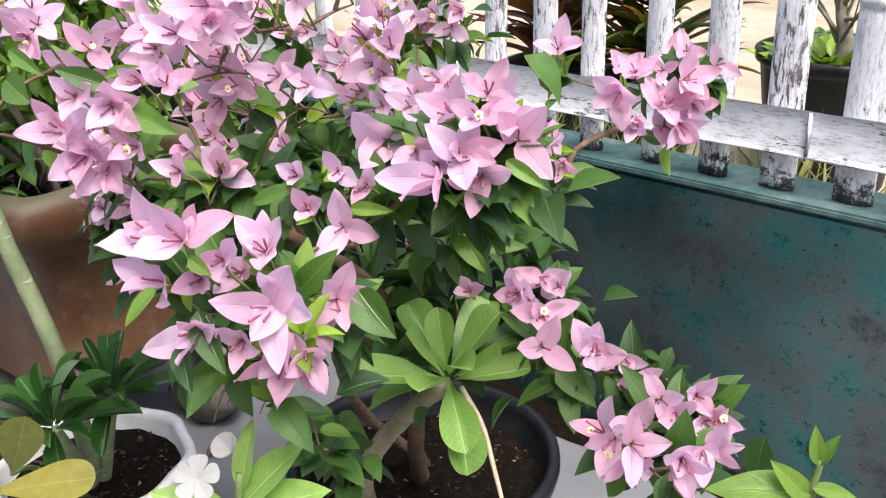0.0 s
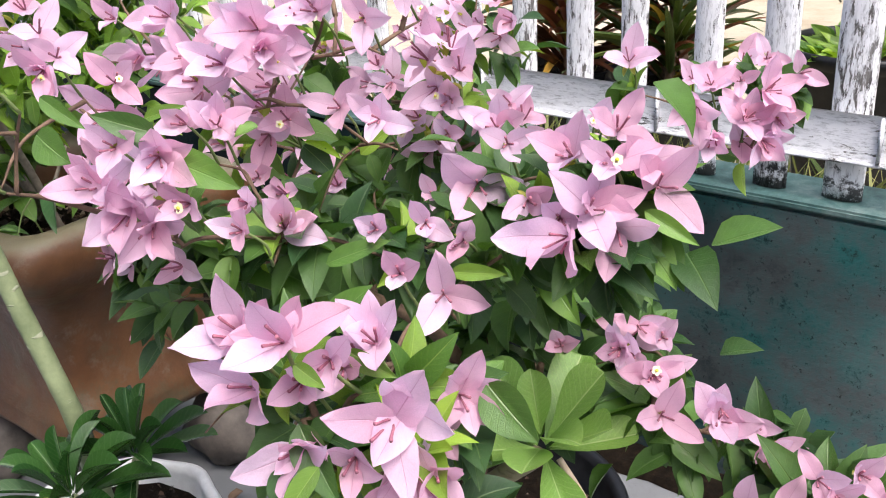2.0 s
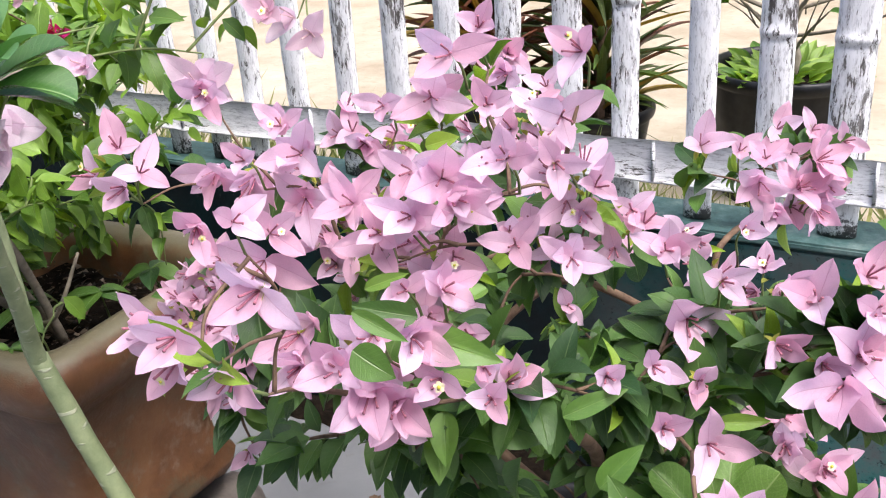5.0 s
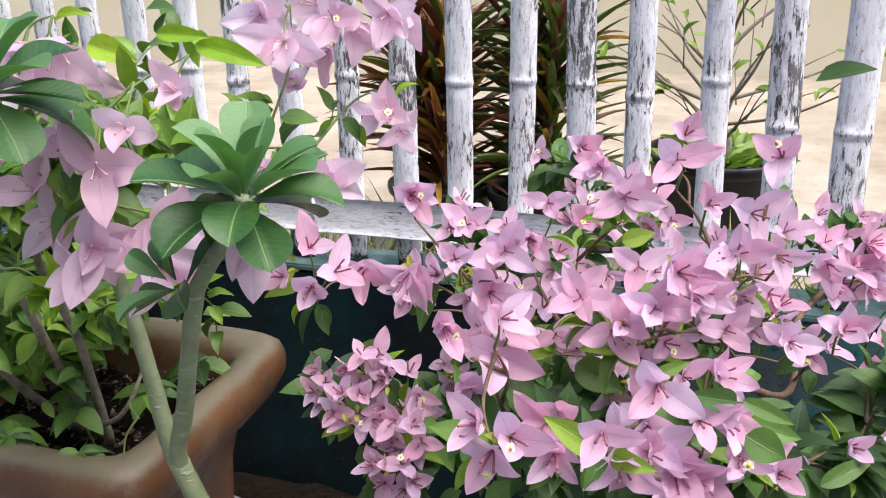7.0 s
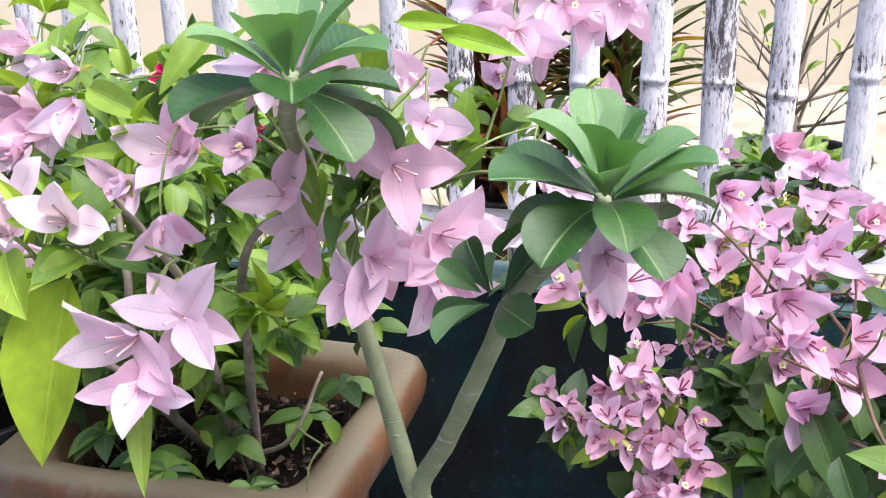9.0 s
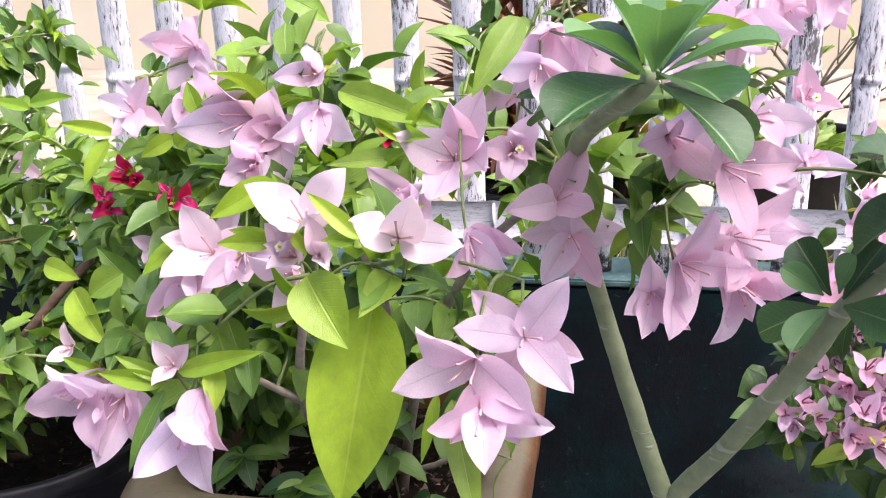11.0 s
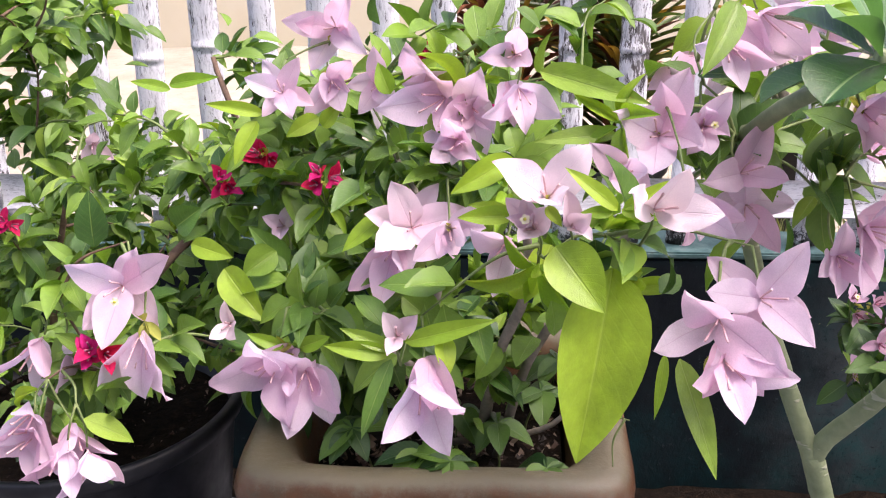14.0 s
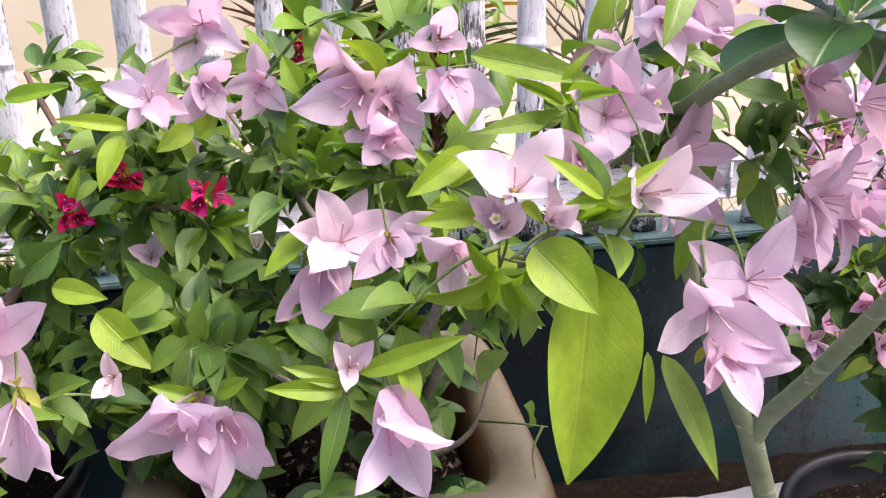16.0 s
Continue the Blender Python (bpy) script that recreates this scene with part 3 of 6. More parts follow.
for k, (x0, x1) in enumerate(((-4.2, -2.02), (-2.019, 1.9))):
    child("rail", rail_mesh("rail", x0, x1, 0.062, k + 1), fence, pose(0, 1.624, 0.618, 0, 0, 0))
    child("rail", rail_mesh("rail", x0, x1, 0.062, k + 11), fence, pose(0, 1.624, 1.22, 0, 0, 0))


# ---------------------------------------------------------------- pots
def round_pot(name, label, at, radius, height, mat, soil_at=0.03, wavy=0.0, rim=0.012):
    """A tapered round pot with a rolled rim, a hollow inside and soil."""
    pot = thing(name, label, "plant pot", at=at)
    r0 = radius * 0.72
    prof = [(0.001, 0.0), (r0 * 0.97, 0.0), (r0, 0.006), (radius * 0.93, height - 0.035), (radius * 0.95, height - 0.03), (radius, height - 0.024), (radius + 0.003, height - 0.012),
            (radius + 0.002, height - 0.003), (radius - 0.003, height), (radius - rim * 0.8, height - 0.002), (radius - rim, height - 0.012), (radius * 0.86, height - 0.07), (0.001, height - 0.07)]
    wob = (lambda g, z: 1 + wavy * math.cos(8 * g) * max(0, z / height - 0.4)) if wavy else None
    v, f = lathe(prof, 64, wob)
    child("body", mesh_of("pot_body", v, f, [mat]), pot)
    pile = Pile()
    R = radius - rim - 0.004
    rings = 9
    verts = [(0, 0, height - soil_at + 0.006)]
    seg = 28
    for j in range(1, rings + 1):
        for k in range(seg):
            g = 2 * math.pi * k / seg
            q = Vector((R * j / rings * math.cos(g), R * j / rings * math.sin(g), 0))
            verts.append((q.x, q.y, height - soil_at + 0.010 * noise.noise(q * 22) + 0.004 * noise.noise(q * 70)))
    faces = [(0, 1 + k, 1 + (k + 1) % seg) for k in range(seg)]
    for j in range(rings - 1):
        for k in range(seg):
            a, b = 1 + j * seg + k, 1 + j * seg + (k + 1) % seg
            faces.append((a, a + seg, b + seg, b))
    child("soil", mesh_of("soil", verts, faces, [SOIL]), pot, None, "dark crumbly soil")
    crumbs = Pile()
    q = random.Random(int(radius * 1000))
    for _ in range(220):
        g, d, s = q.uniform(0, 6.28), R * math.sqrt(q.random()) * 0.95, q.uniform(0.0015, 0.005)
        c = Vector((d * math.cos(g), d * math.sin(g), height - soil_at + 0.005))
        tip = [c + Vector((q.uniform(-1, 1), q.uniform(-1, 1), q.uniform(-0.6, 0.6))) * s for _ in range(4)]
        crumbs.put(tip, [(0, 1, 2), (0, 2, 3), (0, 3, 1), (1, 3, 2)])
    tagged(child("soil_litter", crumbs.mesh("soil_litter", CRUMB, smooth=False), pot), kind="stuff")
    return pot


POT_A = (-0.84, 1.138, FLOOR)
round_pot("black_plant_pot", "round black plastic plant pot filled with dark soil", POT_A, 0.158, 0.235, BLACK, 0.045)
POT_W = (-1.203, 0.919, FLOOR)
round_pot("white_plant_pot", "white glazed plant pot with a wavy rim and dark soil", POT_W, 0.122, 0.185, GLAZE, 0.03, wavy=0.045)
POT_L = (-2.03, 1.225, FLOOR)
round_pot("large_black_plant_pot", "large round black plastic plant pot beside the cement planter", POT_L, 0.205, 0.40, BLACK, 0.05)
POT_Y = (-0.855, 2.47, YARD - 0.01)
round_pot("yard_plant_pot", "wide black plant pot on the sandy yard behind the fence", POT_Y, 0.165, 0.295, BLACK, 0.035)


# ---------------------------------------------------------------- the square cement planter
def square_ring(half_x, half_y, power, z, seg=72, cx=0.0, cy=0.0):
    """A rounded square; a higher power gives sharper corners."""
    out = []
    for k in range(seg):
        g = 2 * math.pi * k / seg
        c, s = math.cos(g), math.sin(g)
        d = (abs(c) ** power + abs(s) ** power) ** (-1 / power)
        out.append((cx + half_x * d * c, cy + half_y * d * s, z))
    return out


def planter(at, hx, hy, height):
    pl = thing("square_planter", "square brown cement planter with a thick flared rim, worn and stained", "planter", at=at)
    # (inset from the rim, height share, squareness)
    prof = [(0.085, 0.0, 7), (0.078, 0.01, 7), (0.062, 0.05, 7), (0.050, 0.10, 7), (0.046, 0.15, 7), (0.055, 0.185, 7), (0.052, 0.20, 7), (0.066, 0.24, 7), (0.070, 0.40, 8), (0.066, 0.58, 8), (0.056, 0.70, 8),
            (0.034, 0.76, 8), (0.012, 0.82, 9), (0.001, 0.88, 9), (0.0, 0.93, 9), (0.005, 0.975, 9), (0.016, 1.0, 9), (0.030, 1.0, 9), (0.044, 0.985, 9), (0.055, 0.955, 8), (0.062, 0.90, 8), (0.066, 0.80, 8)]
    seg = 88
    verts, faces = [], []
    for inset, h, pw in prof:
        for q in square_ring(hx - inset, hy - inset, pw, h * height, seg):
            p = Vector(q)
            sag = 0.006 * noise.noise(Vector((p.x * 9, p.y * 9, h * 2))) + 0.003 * noise.noise(p * 30)
            foot = 0.0
            if h < 0.12:  # scalloped lower edge between the feet
                corner = min(abs(p.x) / hx, abs(p.y) / hy)
                foot = 0.045 * max(0.0, 1 - corner / 0.55) ** 0.6 * (1 - h / 0.12)
            verts.append((p.x * (1 + sag), p.y * (1 + sag), p.z + foot + 0.006 * noise.noise(Vector((p.x * 6, p.y * 6, 3))) * (h > 0.7)))
    m = len(prof)
    for j in range(m - 1):
        for k in range(seg):
            a, b = j * seg + k, j * seg + (k + 1) % seg
            faces.append((a, b, b + seg, a + seg))
    faces.append(tuple(range(seg - 1, -1, -1)))
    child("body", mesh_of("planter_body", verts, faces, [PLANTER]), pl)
    verts, faces = [], []
    n_g = 26
    for j in range(n_g + 1):
        for i in range(n_g + 1):
            x, y = (2 * i / n_g - 1) * (hx - 0.07), (2 * j / n_g - 1) * (hy - 0.07)
            verts.append((x, y, height * 0.83 + 0.018 * noise.noise(Vector((x * 12, y * 12, 1))) + 0.008 * noise.noise(Vector((x * 40, y * 40, 2)))))
    for j in range(n_g):
        for i in range(n_g):
            a = j * (n_g + 1) + i
            faces.append((a, a + 1, a + n_g + 2, a + n_g + 1))
    child("soil", mesh_of("planter_soil", verts, faces, [SOIL]), pl, None, "dark soil littered with dry leaves")
    crumbs = Pile()
    q = random.Random(11)
    for _ in range(500):
        s = q.uniform(0.002, 0.009)
        c = Vector((q.uniform(-1, 1) * (hx - 0.075), q.uniform(-1, 1) * (hy - 0.075), height * 0.83 + 0.012))
        tip = [c + Vector((q.uniform(-1, 1), q.uniform(-1, 1), q.uniform(-0.6, 0.6))) * s for _ in range(4)]
        crumbs.put(tip, [(0, 1, 2), (0, 2, 3), (0, 3, 1), (1, 3, 2)])
    tagged(child("soil_litter", crumbs.mesh("soil_litter", CRUMB, smooth=False), pl), kind="stuff")
    return pl


PL_AT = (-1.554, 1.135, 0.176)
planter(PL_AT, 0.206, 0.195, 0.376)


def stone(at, size, seed):
    v, f = [], []
    n_a, n_b = 16, 10
    for j in range(n_b + 1):
        th = math.pi * j / n_b
        for i in range(n_a):
            g = 2 * math.pi * i / n_a
            p = Vector((math.sin(th) * math.cos(g), math.sin(th) * math.sin(g), math.cos(th)))
            k = 1 + 0.22 * noise.noise(p * 1.6 + Vector((seed, 0, 0))) + 0.06 * noise.noise(p * 5)
            v.append((p.x * size[0] * k, p.y * size[1] * k, max(-size[2] * 0.8, min(size[2] * 0.9, p.z * size[2] * k))))
    for j in range(n_b):
        for i in range(n_a):
            a, b = j * n_a + i, j * n_a + (i + 1) % n_a
            f.append((a, a + n_a, b + n_a, b))
    return thing("stone", "rough grey-brown stone propping up the planter on the floor", "stone", mesh_of("stone", v, f, [STONE]), group="stones under the planter", at=at)


stone((-1.413, 1.017, FLOOR + 0.046), (0.075, 0.06, 0.058), 1)
stone((-1.418, 1.242, FLOOR + 0.046), (0.07, 0.055, 0.058), 2)
stone((-1.688, 1.017, FLOOR + 0.046), (0.07, 0.06, 0.058), 3)
stone((-1.688, 1.247, FLOOR + 0.046), (0.07, 0.06, 0.058), 4)


# ---------------------------------------------------------------- bougainvillea
BRACTS = {"p": BRACT_PINK, "h": BRACT_LILAC, "w": BRACT_PALE, "r": BRACT_RED}
bract_meshes = {}
for key, mat in BRACTS.items():
    bract_meshes[key] = [blade_mesh("bract", mat, 1.0, r.uniform(0.48, 0.62), "bract", 10, 6, fold=r.uniform(0.06, 0.28), bend=r.uniform(-0.22, 0.22), wave=r.uniform(0.03, 0.09), twist=r.uniform(-0.25, 0.25), seed=k * 7 + 1, tip=r.uniform(-0.3, 0.9), crumple=0.06)
                         for k in range(10)]
leaf_meshes = {
    "A": [blade_mesh("leaf", LEAF_A, 1.0, rnd.uniform(0.50, 0.62), "ovate", 9, 4, fold=rnd.uniform(0.1, 0.35), bend=rnd.uniform(0.15, 0.6), wave=rnd.uniform(0.01, 0.04), twist=rnd.uniform(-0.3, 0.3), seed=k) for k in range(8)],
    "T": [blade_mesh("leaf", LEAF_LIME, 1.0, rnd.uniform(0.24, 0.34), "lance", 9, 4, fold=rnd.uniform(0.4, 0.8), bend=rnd.uniform(0.2, 0.8), wave=rnd.uniform(0.01, 0.03), twist=rnd.uniform(-0.4, 0.4), seed=k + 60) for k in range(6)],
    "B": [blade_mesh("leaf", LEAF_B, 1.0, rnd.uniform(0.40, 0.52), "ovate", 9, 4, fold=rnd.uniform(0.2, 0.5), bend=rnd.uniform(0.15, 0.6), wave=rnd.uniform(0.01, 0.04), twist=rnd.uniform(-0.4, 0.4), seed=k + 30) for k in range(8)],
}


def blossom_mesh():
    """The small cream five-lobed mouth of a true flower."""
    pile = Pile()
    verts = [(0, 0, -0.0006)]
    for k in range(20):
        g = 2 * math.pi * k / 20
        d = 0.0042 * (0.72 + 0.28 * abs(math.cos(2.5 * g)))
        verts.append((d * math.cos(g), d * math.sin(g), 0.0005 * math.cos(5 * g)))
    pile.put(verts, [(0, 1 + k, 1 + (k + 1) % 20) for k in range(20)])
    v, f = lathe([(0.0012, 0.0002), (0.0014, 0.0012), (0.0003, 0.0016)], 8)
    pile.put(v, f, slot=1)
    return pile.mesh("blossom", CREAM, EYE_YELLOW)


BLOSSOM = blossom_mesh()
anchors = {}
grown = {}


def bush(name, label, at, kind):
    ob = thing(name, label, "bougainvillea", group="bougainvilleas")
    anchors[ob] = []
    grown[ob] = {"twigs": [], "kind": kind, "at": Vector(at)}
    return ob


def spread_way(q, axis, lean):
    w = Vector((q.gauss(0, 1), q.gauss(0, 1), q.gauss(0, 1))) * lean + axis
    return w.normalized()


def flower_cluster(owner, at, count, spread, length, key):
    """Florets of three bracts round slim flower tubes, on short stalks from one point behind them."""
    q = random.Random(int(abs(at[0] * 7919 + at[1] * 104729 + at[2] * 1299709) * 1000) % 1000003)
    c = Vector(at)
    hanging = key in "h"
    axis = Vector((0.22, -0.80, 0.42)).normalized() if not hanging else Vector((0.10, -0.85, -0.10)).normalized()
    root = c + Vector((-0.04, 0.35, -0.55)).normalized() * (spread * 0.5 + 0.030)
    if hanging:
        root = c + Vector((0.0, 0.35, 0.75)).normalized() * (spread * 0.5 + 0.022)
    stalks = Pile()
    florets = []
    for k in range(count):
        if count == 1:
            p = c
        else:
            g = 2 * math.pi * (k + q.uniform(-0.25, 0.25)) / count
            side = Vector((math.cos(g), 0.35 * q.uniform(-1, 1), math.sin(g) * 0.9))
            p = c + side * spread * q.uniform(0.55, 0.95)
        way = (axis + (p - c) / max(spread, 0.012) * (0.55 if count > 1 else 0)).normalized()
        way = spread_way(q, way, 0.28)
        florets.append((p, way))
        base = p - way * length * 0.10
        tube(stalks, smooth_line([root, root * 0.45 + base * 0.55 + Vector((q.uniform(-1, 1), q.uniform(-1, 1), q.uniform(-0.5, 1))) * 0.004, base], 4), 0.0011, 0.0008, 5, 1)
    for p, way in florets:
        a = way.orthogonal().normalized()
        b = way.cross(a)
        for j in range(3):
            g = 2 * math.pi * j / 3 + q.uniform(-0.3, 0.3)
            o = (a * math.cos(g) + b * math.sin(g))
            t1 = p + o * length * 0.09
            t2 = p + o * length * 0.16 + way * length * q.uniform(0.42, 0.66)
            tube(stalks, [p - way * length * 0.05, t1 + way * length * 0.22, t2, t2 + (o * 0.4 + way) * length * 0.05], 0.0006, 0.0009, 6, 0)
    # a few closed buds and small pale bracts in the middle
    for _ in range(q.choice((2, 3, 9)) if count > 2 and not hanging else 0):
        p = c + Vector((q.uniform(-1, 1), q.uniform(-1, 0.2), q.uniform(-1, 1))) * spread * 0.5
        way = spread_way(q, axis, 0.5)
        v, f, uv = blade_arrays(length * 0.42, length * 0.22, "lance", 5, 2, 0.5, -0.2, 0.0, 0.0, 3)
        m = frame_of(p, way, Vector((0, 0, 1)))
        stalks.put([m @ Vector(w) for w in v], f, uv, 2)
    base = child("flower_stalk", stalks.mesh("flower_stalks", TUBE_PALE if hanging or key == "w" else TUBE, TWIG_GREEN, LEAF_TIP), owner)
    for p, way in florets:
        a = way.orthogonal().normalized()
        b = way.cross(a)
        turn0 = q.uniform(0, 6.28)
        openness = q.uniform(0.20, 0.95) if not hanging else q.uniform(0.40, 1.0)
        if key == "w":
            openness = q.uniform(0.6, 1.1)
        if key == "r":
            openness = q.uniform(0.5, 1.1)
        for j in range(3):
            g = turn0 + 2 * math.pi * j / 3 + q.uniform(-0.18, 0.18)
            o = a * math.cos(g) + b * math.sin(g)
            e = openness + q.uniform(-0.2, 0.2)
            along = o * math.cos(e) + way * math.sin(e)
            if hanging:
                along = along + Vector((0, 0, -0.35))
            face = way * math.cos(e) - o * math.sin(e)
            size = length * q.uniform(0.84, 1.18)
            child("bract", q.choice(bract_meshes[key]), base, frame_of(p - along.normalized() * 0.001, along, face, size))
        if key != "r" and q.random() < 0.17:
            g = q.uniform(0, 6.28)
            o = a * math.cos(g) + b * math.sin(g)
            child("blossom", BLOSSOM, base, frame_of(p + o * length * 0.16 + way * length * 0.58, o.cross(way), way, q.uniform(0.65, 0.95)))
    # small leaves collared behind the bracts
    if count > 1:
        for k in range(1 + count // 2 if owner is bush_a else 1):
            g = q.uniform(0, 6.28)
            o = Vector((math.cos(g), q.uniform(-0.4, 0.4), math.sin(g) * 0.8 - 0.1))
            at_leaf = root.lerp(c, q.uniform(0.1, 0.6)) + o * 0.006
            child("leaf", q.choice(leaf_meshes["A" if owner is bush_a and q.random() < 0.6 else ("B" if q.random() < 0.7 else "T")]), owner, frame_of(at_leaf, o, Vector((0.1, -0.6, 0.9)), q.uniform(0.026, 0.042) if owner is bush_a else q.uniform(0.03, 0.05)))
    anchors[owner].append((root, spread, c))


def heading(azimuth, elevation):
    a, e = radians(azimuth), radians(elevation)
    return Vector((math.sin(a) * math.cos(e), math.cos(a) * math.cos(e), math.sin(e)))


def floret(owner, key, at, size, *ways):
    """One flower: three bracts with their headings (azimuth and elevation in degrees) round slim flower tubes, on a stalk."""
    q = random.Random(int(abs(at[0] * 7919 + at[1] * 104729 + at[2] * 1299709) * 1000) % 1000003)
    p = Vector(at)
    along = [heading(*w) for w in ways]
    axis = along[0] + along[1] + along[2] + Vector((0.1, -0.7, 0.1))
    axis.normalize()
    hanging = key in "h"
    root = p - axis * 0.012 + Vector((0, 0.012, 0.030 if hanging else -0.026))
    stalks = Pile()
    tube(stalks, smooth_line([root, root.lerp(p, 0.55) + Vector((q.uniform(-1, 1), q.uniform(-1, 1), q.uniform(-0.5, 1))) * 0.004, p - axis * size * 0.06], 4), 0.0011, 0.0008, 5, 1)
    a = axis.orthogonal().normalized()
    b = axis.cross(a)
    for j in range(3):
        g = 2 * math.pi * j / 3 + q.uniform(-0.3, 0.3)
        o = a * math.cos(g) + b * math.sin(g)
        t2 = p + o * size * 0.13 + axis * size * q.uniform(0.34, 0.52)
        tube(stalks, [p, p + o * size * 0.07 + axis * size * 0.18, t2, t2 + (o * 0.4 + axis) * size * 0.06], 0.00045, 0.00085, 6, 0)
    if q.random() < 0.3:
        for _ in range(3):
            v, f, uv = blade_arrays(size * 0.34, size * 0.17, "lance", 5, 2, 0.5, -0.2, 0.0, 0.0, 3)
            m = frame_of(p - axis * size * 0.12, spread_way(q, axis * 0.3, 0.7), Vector((0, -0.4, 1)))
            stalks.put([m @ Vector(w) for w in v], f, uv, 2)
    base = child("flower_stalk", stalks.mesh("flower_stalks", TUBE_PALE if hanging or key == "w" else TUBE, TWIG_GREEN, LEAF_TIP), owner)
    for w in along:
        child("bract", q.choice(bract_meshes[key]), base, frame_of(p, w, axis - w * axis.dot(w) + Vector((0, -0.05, 0.02)), size * q.uniform(1.0, 1.08)))
    if size > 0.024 and q.random() < (0.85 if hanging else 0.6):  # a second flower crowded in behind the first
        c = p - axis * size * 0.22 + Vector((q.uniform(-1, 1), 0, q.uniform(-0.2, 1))) * size * 0.18
        for j in range(3):
            w = along[j] * 0.55 + along[(j + 1) % 3] * 0.55 - axis * q.uniform(0.0, 0.35) + Vector((0, 0, -0.25 if hanging else 0.0))
            child("bract", q.choice(bract_meshes[key]), base, frame_of(c, w, axis + Vector((0, -0.05, 0.02)), size * q.uniform(0.8, 0.98)))
    if q.random() < 0.11:
        g = q.uniform(0, 6.28)
        o = a * math.cos(g) + b * math.sin(g)
        child("blossom", BLOSSOM, base, frame_of(p + o * size * 0.15 + axis * size * 0.56, o.cross(axis), axis, q.uniform(0.7, 1.0) if hanging else q.uniform(0.6, 0.85)))
    anchors[owner].append((root, size * 0.55, p))


def tuft(owner, at, way, count, length, key, q):
    """Young leaves springing from one shoot tip."""
    way = Vector(way).normalized()
    a = way.orthogonal().normalized()
    b = way.cross(a)
    for k in range(count):
        g = k * 2.4 + q.uniform(-0.4, 0.4)
        e = 0.25 + 0.9 * k / count
        o = a * math.cos(g) + b * math.sin(g)
        along = o * math.cos(e) + way * math.sin(e) + Vector((0, 0, 0.15))
        face = way * math.cos(e) - o * math.sin(e) + Vector((0, 0, 0.4))
        child("leaf", q.choice(leaf_meshes[key]), owner, frame_of(Vector(at) + o * 0.003, along, face, length * q.uniform(0.6, 1.1)))


def grow(owner, trunk, seed, leaf_key, big, small, leaf_len, kind_many, twig_r=0.0022, twig_mat=TWIG, box=None, extra=0, tufts=0.0, tuft_key="T", tuft_len=0.05, branch_mat=None, box_low=None, extra_low=0, box_high=None, extra_high=0):
    """Trunks, a branch to every cluster, and leaves along the branches."""
    q = random.Random(seed)
    wood = Pile()
    lines = []
    for line, r0, r1 in trunk:
        l = smooth_line(line, 7)
        tube(wood, l, r0, r1, 9, 0, 0.18)
        lines.append(l)
    child("trunk", wood.mesh("trunk", twig_mat), owner)
    roots = [p for l in lines for p in l[len(l) // 3:]]
    targets = [a for a, s, c in anchors[owner]]
    heads = [(c, s) for a, s, c in anchors[owner]]
    if box:
        for _ in range(extra):
            targets.append(Vector([q.uniform(*box[k]) for k in range(3)]))
        for _ in range(extra_low):
            targets.append(Vector([q.uniform(*box_low[k]) for k in range(3)]))
        for _ in range(extra_high):
            targets.append(Vector([q.uniform(*box_high[k]) for k in range(3)]))
    spots = []
    lead = list(roots)
    for t in sorted(targets, key=lambda t: min((p - t).length for p in lead)):
        h = min(roots, key=lambda p: (p - t).length + 0.12 * max(0, p.z - t.z) + q.uniform(0, 0.07))
        mid = h.lerp(t, 0.5) + Vector((q.uniform(-1, 1), q.uniform(-1, 1), q.uniform(0.2, 1.2))) * (t - h).length * 0.14
        l = smooth_line([h, mid, t], 8)
        p = Pile()
        tube(p, l, twig_r * q.uniform(0.8, 1.3), twig_r * 0.45, 6, 0, 0.15)
        child("branch", p.mesh("branch", branch_mat or (twig_mat if q.random() < 0.6 else TWIG_GREEN)), owner)
        lines.append(l)
        roots.extend(l[3:-1])
        if q.random() < tufts and (t - h).length < 0.26 and t.z > 0.62:
            tuft(owner, l[-1], (l[-1] - l[-3]).normalized() + Vector((0, -0.3, 0.5)), q.randint(4, 7), tuft_len, tuft_key, q)
        for i in range(2, len(l)):
            if (t - h).length > 0.24 and q.random() < 0.4:
                continue
            spots.append((l[i], (l[min(i + 1, len(l) - 1)] - l[i - 1]).normalized()))
    q.shuffle(spots)
    made = 0
    many = Pile()

    def leaf_at(p, d, length):
        nonlocal made
        for c, s in heads:  # keep the flowers' faces clear
            o = p - c
            near = o.dot(Vector((0.15, -0.85, 0.5)))
            if near > -0.012 and (o - Vector((0.15, -0.85, 0.5)) * near).length < s + 0.020:
                return
        if owner is bush_a and (p.y > 1.17 and p.z < 0.715 and p.x > -0.93 or p.x < -0.74 and p.y < 1.12 and p.z < 0.54):
            return
        if owner is bush_b and p.x > -1.44 and p.z < 0.61:
            return
        side = d.orthogonal().normalized()
        side = Matrix.Rotation(q.uniform(0, 6.28), 3, d) @ side
        along = (side + d * q.uniform(0.0, 0.8) + Vector((0, -0.25, q.uniform(-0.5, 0.25)))).normalized()
        face = Vector((q.uniform(-0.5, 0.5), q.uniform(-0.8, 0.1), 1.0))
        m = frame_of(p + side * 0.004, along, face, length)
        if made < big:
            child("leaf", q.choice(leaf_meshes[leaf_key]), owner, m)
            made += 1
        else:
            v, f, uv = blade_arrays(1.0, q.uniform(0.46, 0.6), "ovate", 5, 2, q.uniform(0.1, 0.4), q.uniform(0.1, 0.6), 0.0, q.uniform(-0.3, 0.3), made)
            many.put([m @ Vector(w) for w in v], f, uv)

    for p, d in spots:
        for _ in range(1):
            leaf_at(p, d, leaf_len * q.uniform(0.6, 1.15))
    for _ in range(small):
        p, d = q.choice(spots)
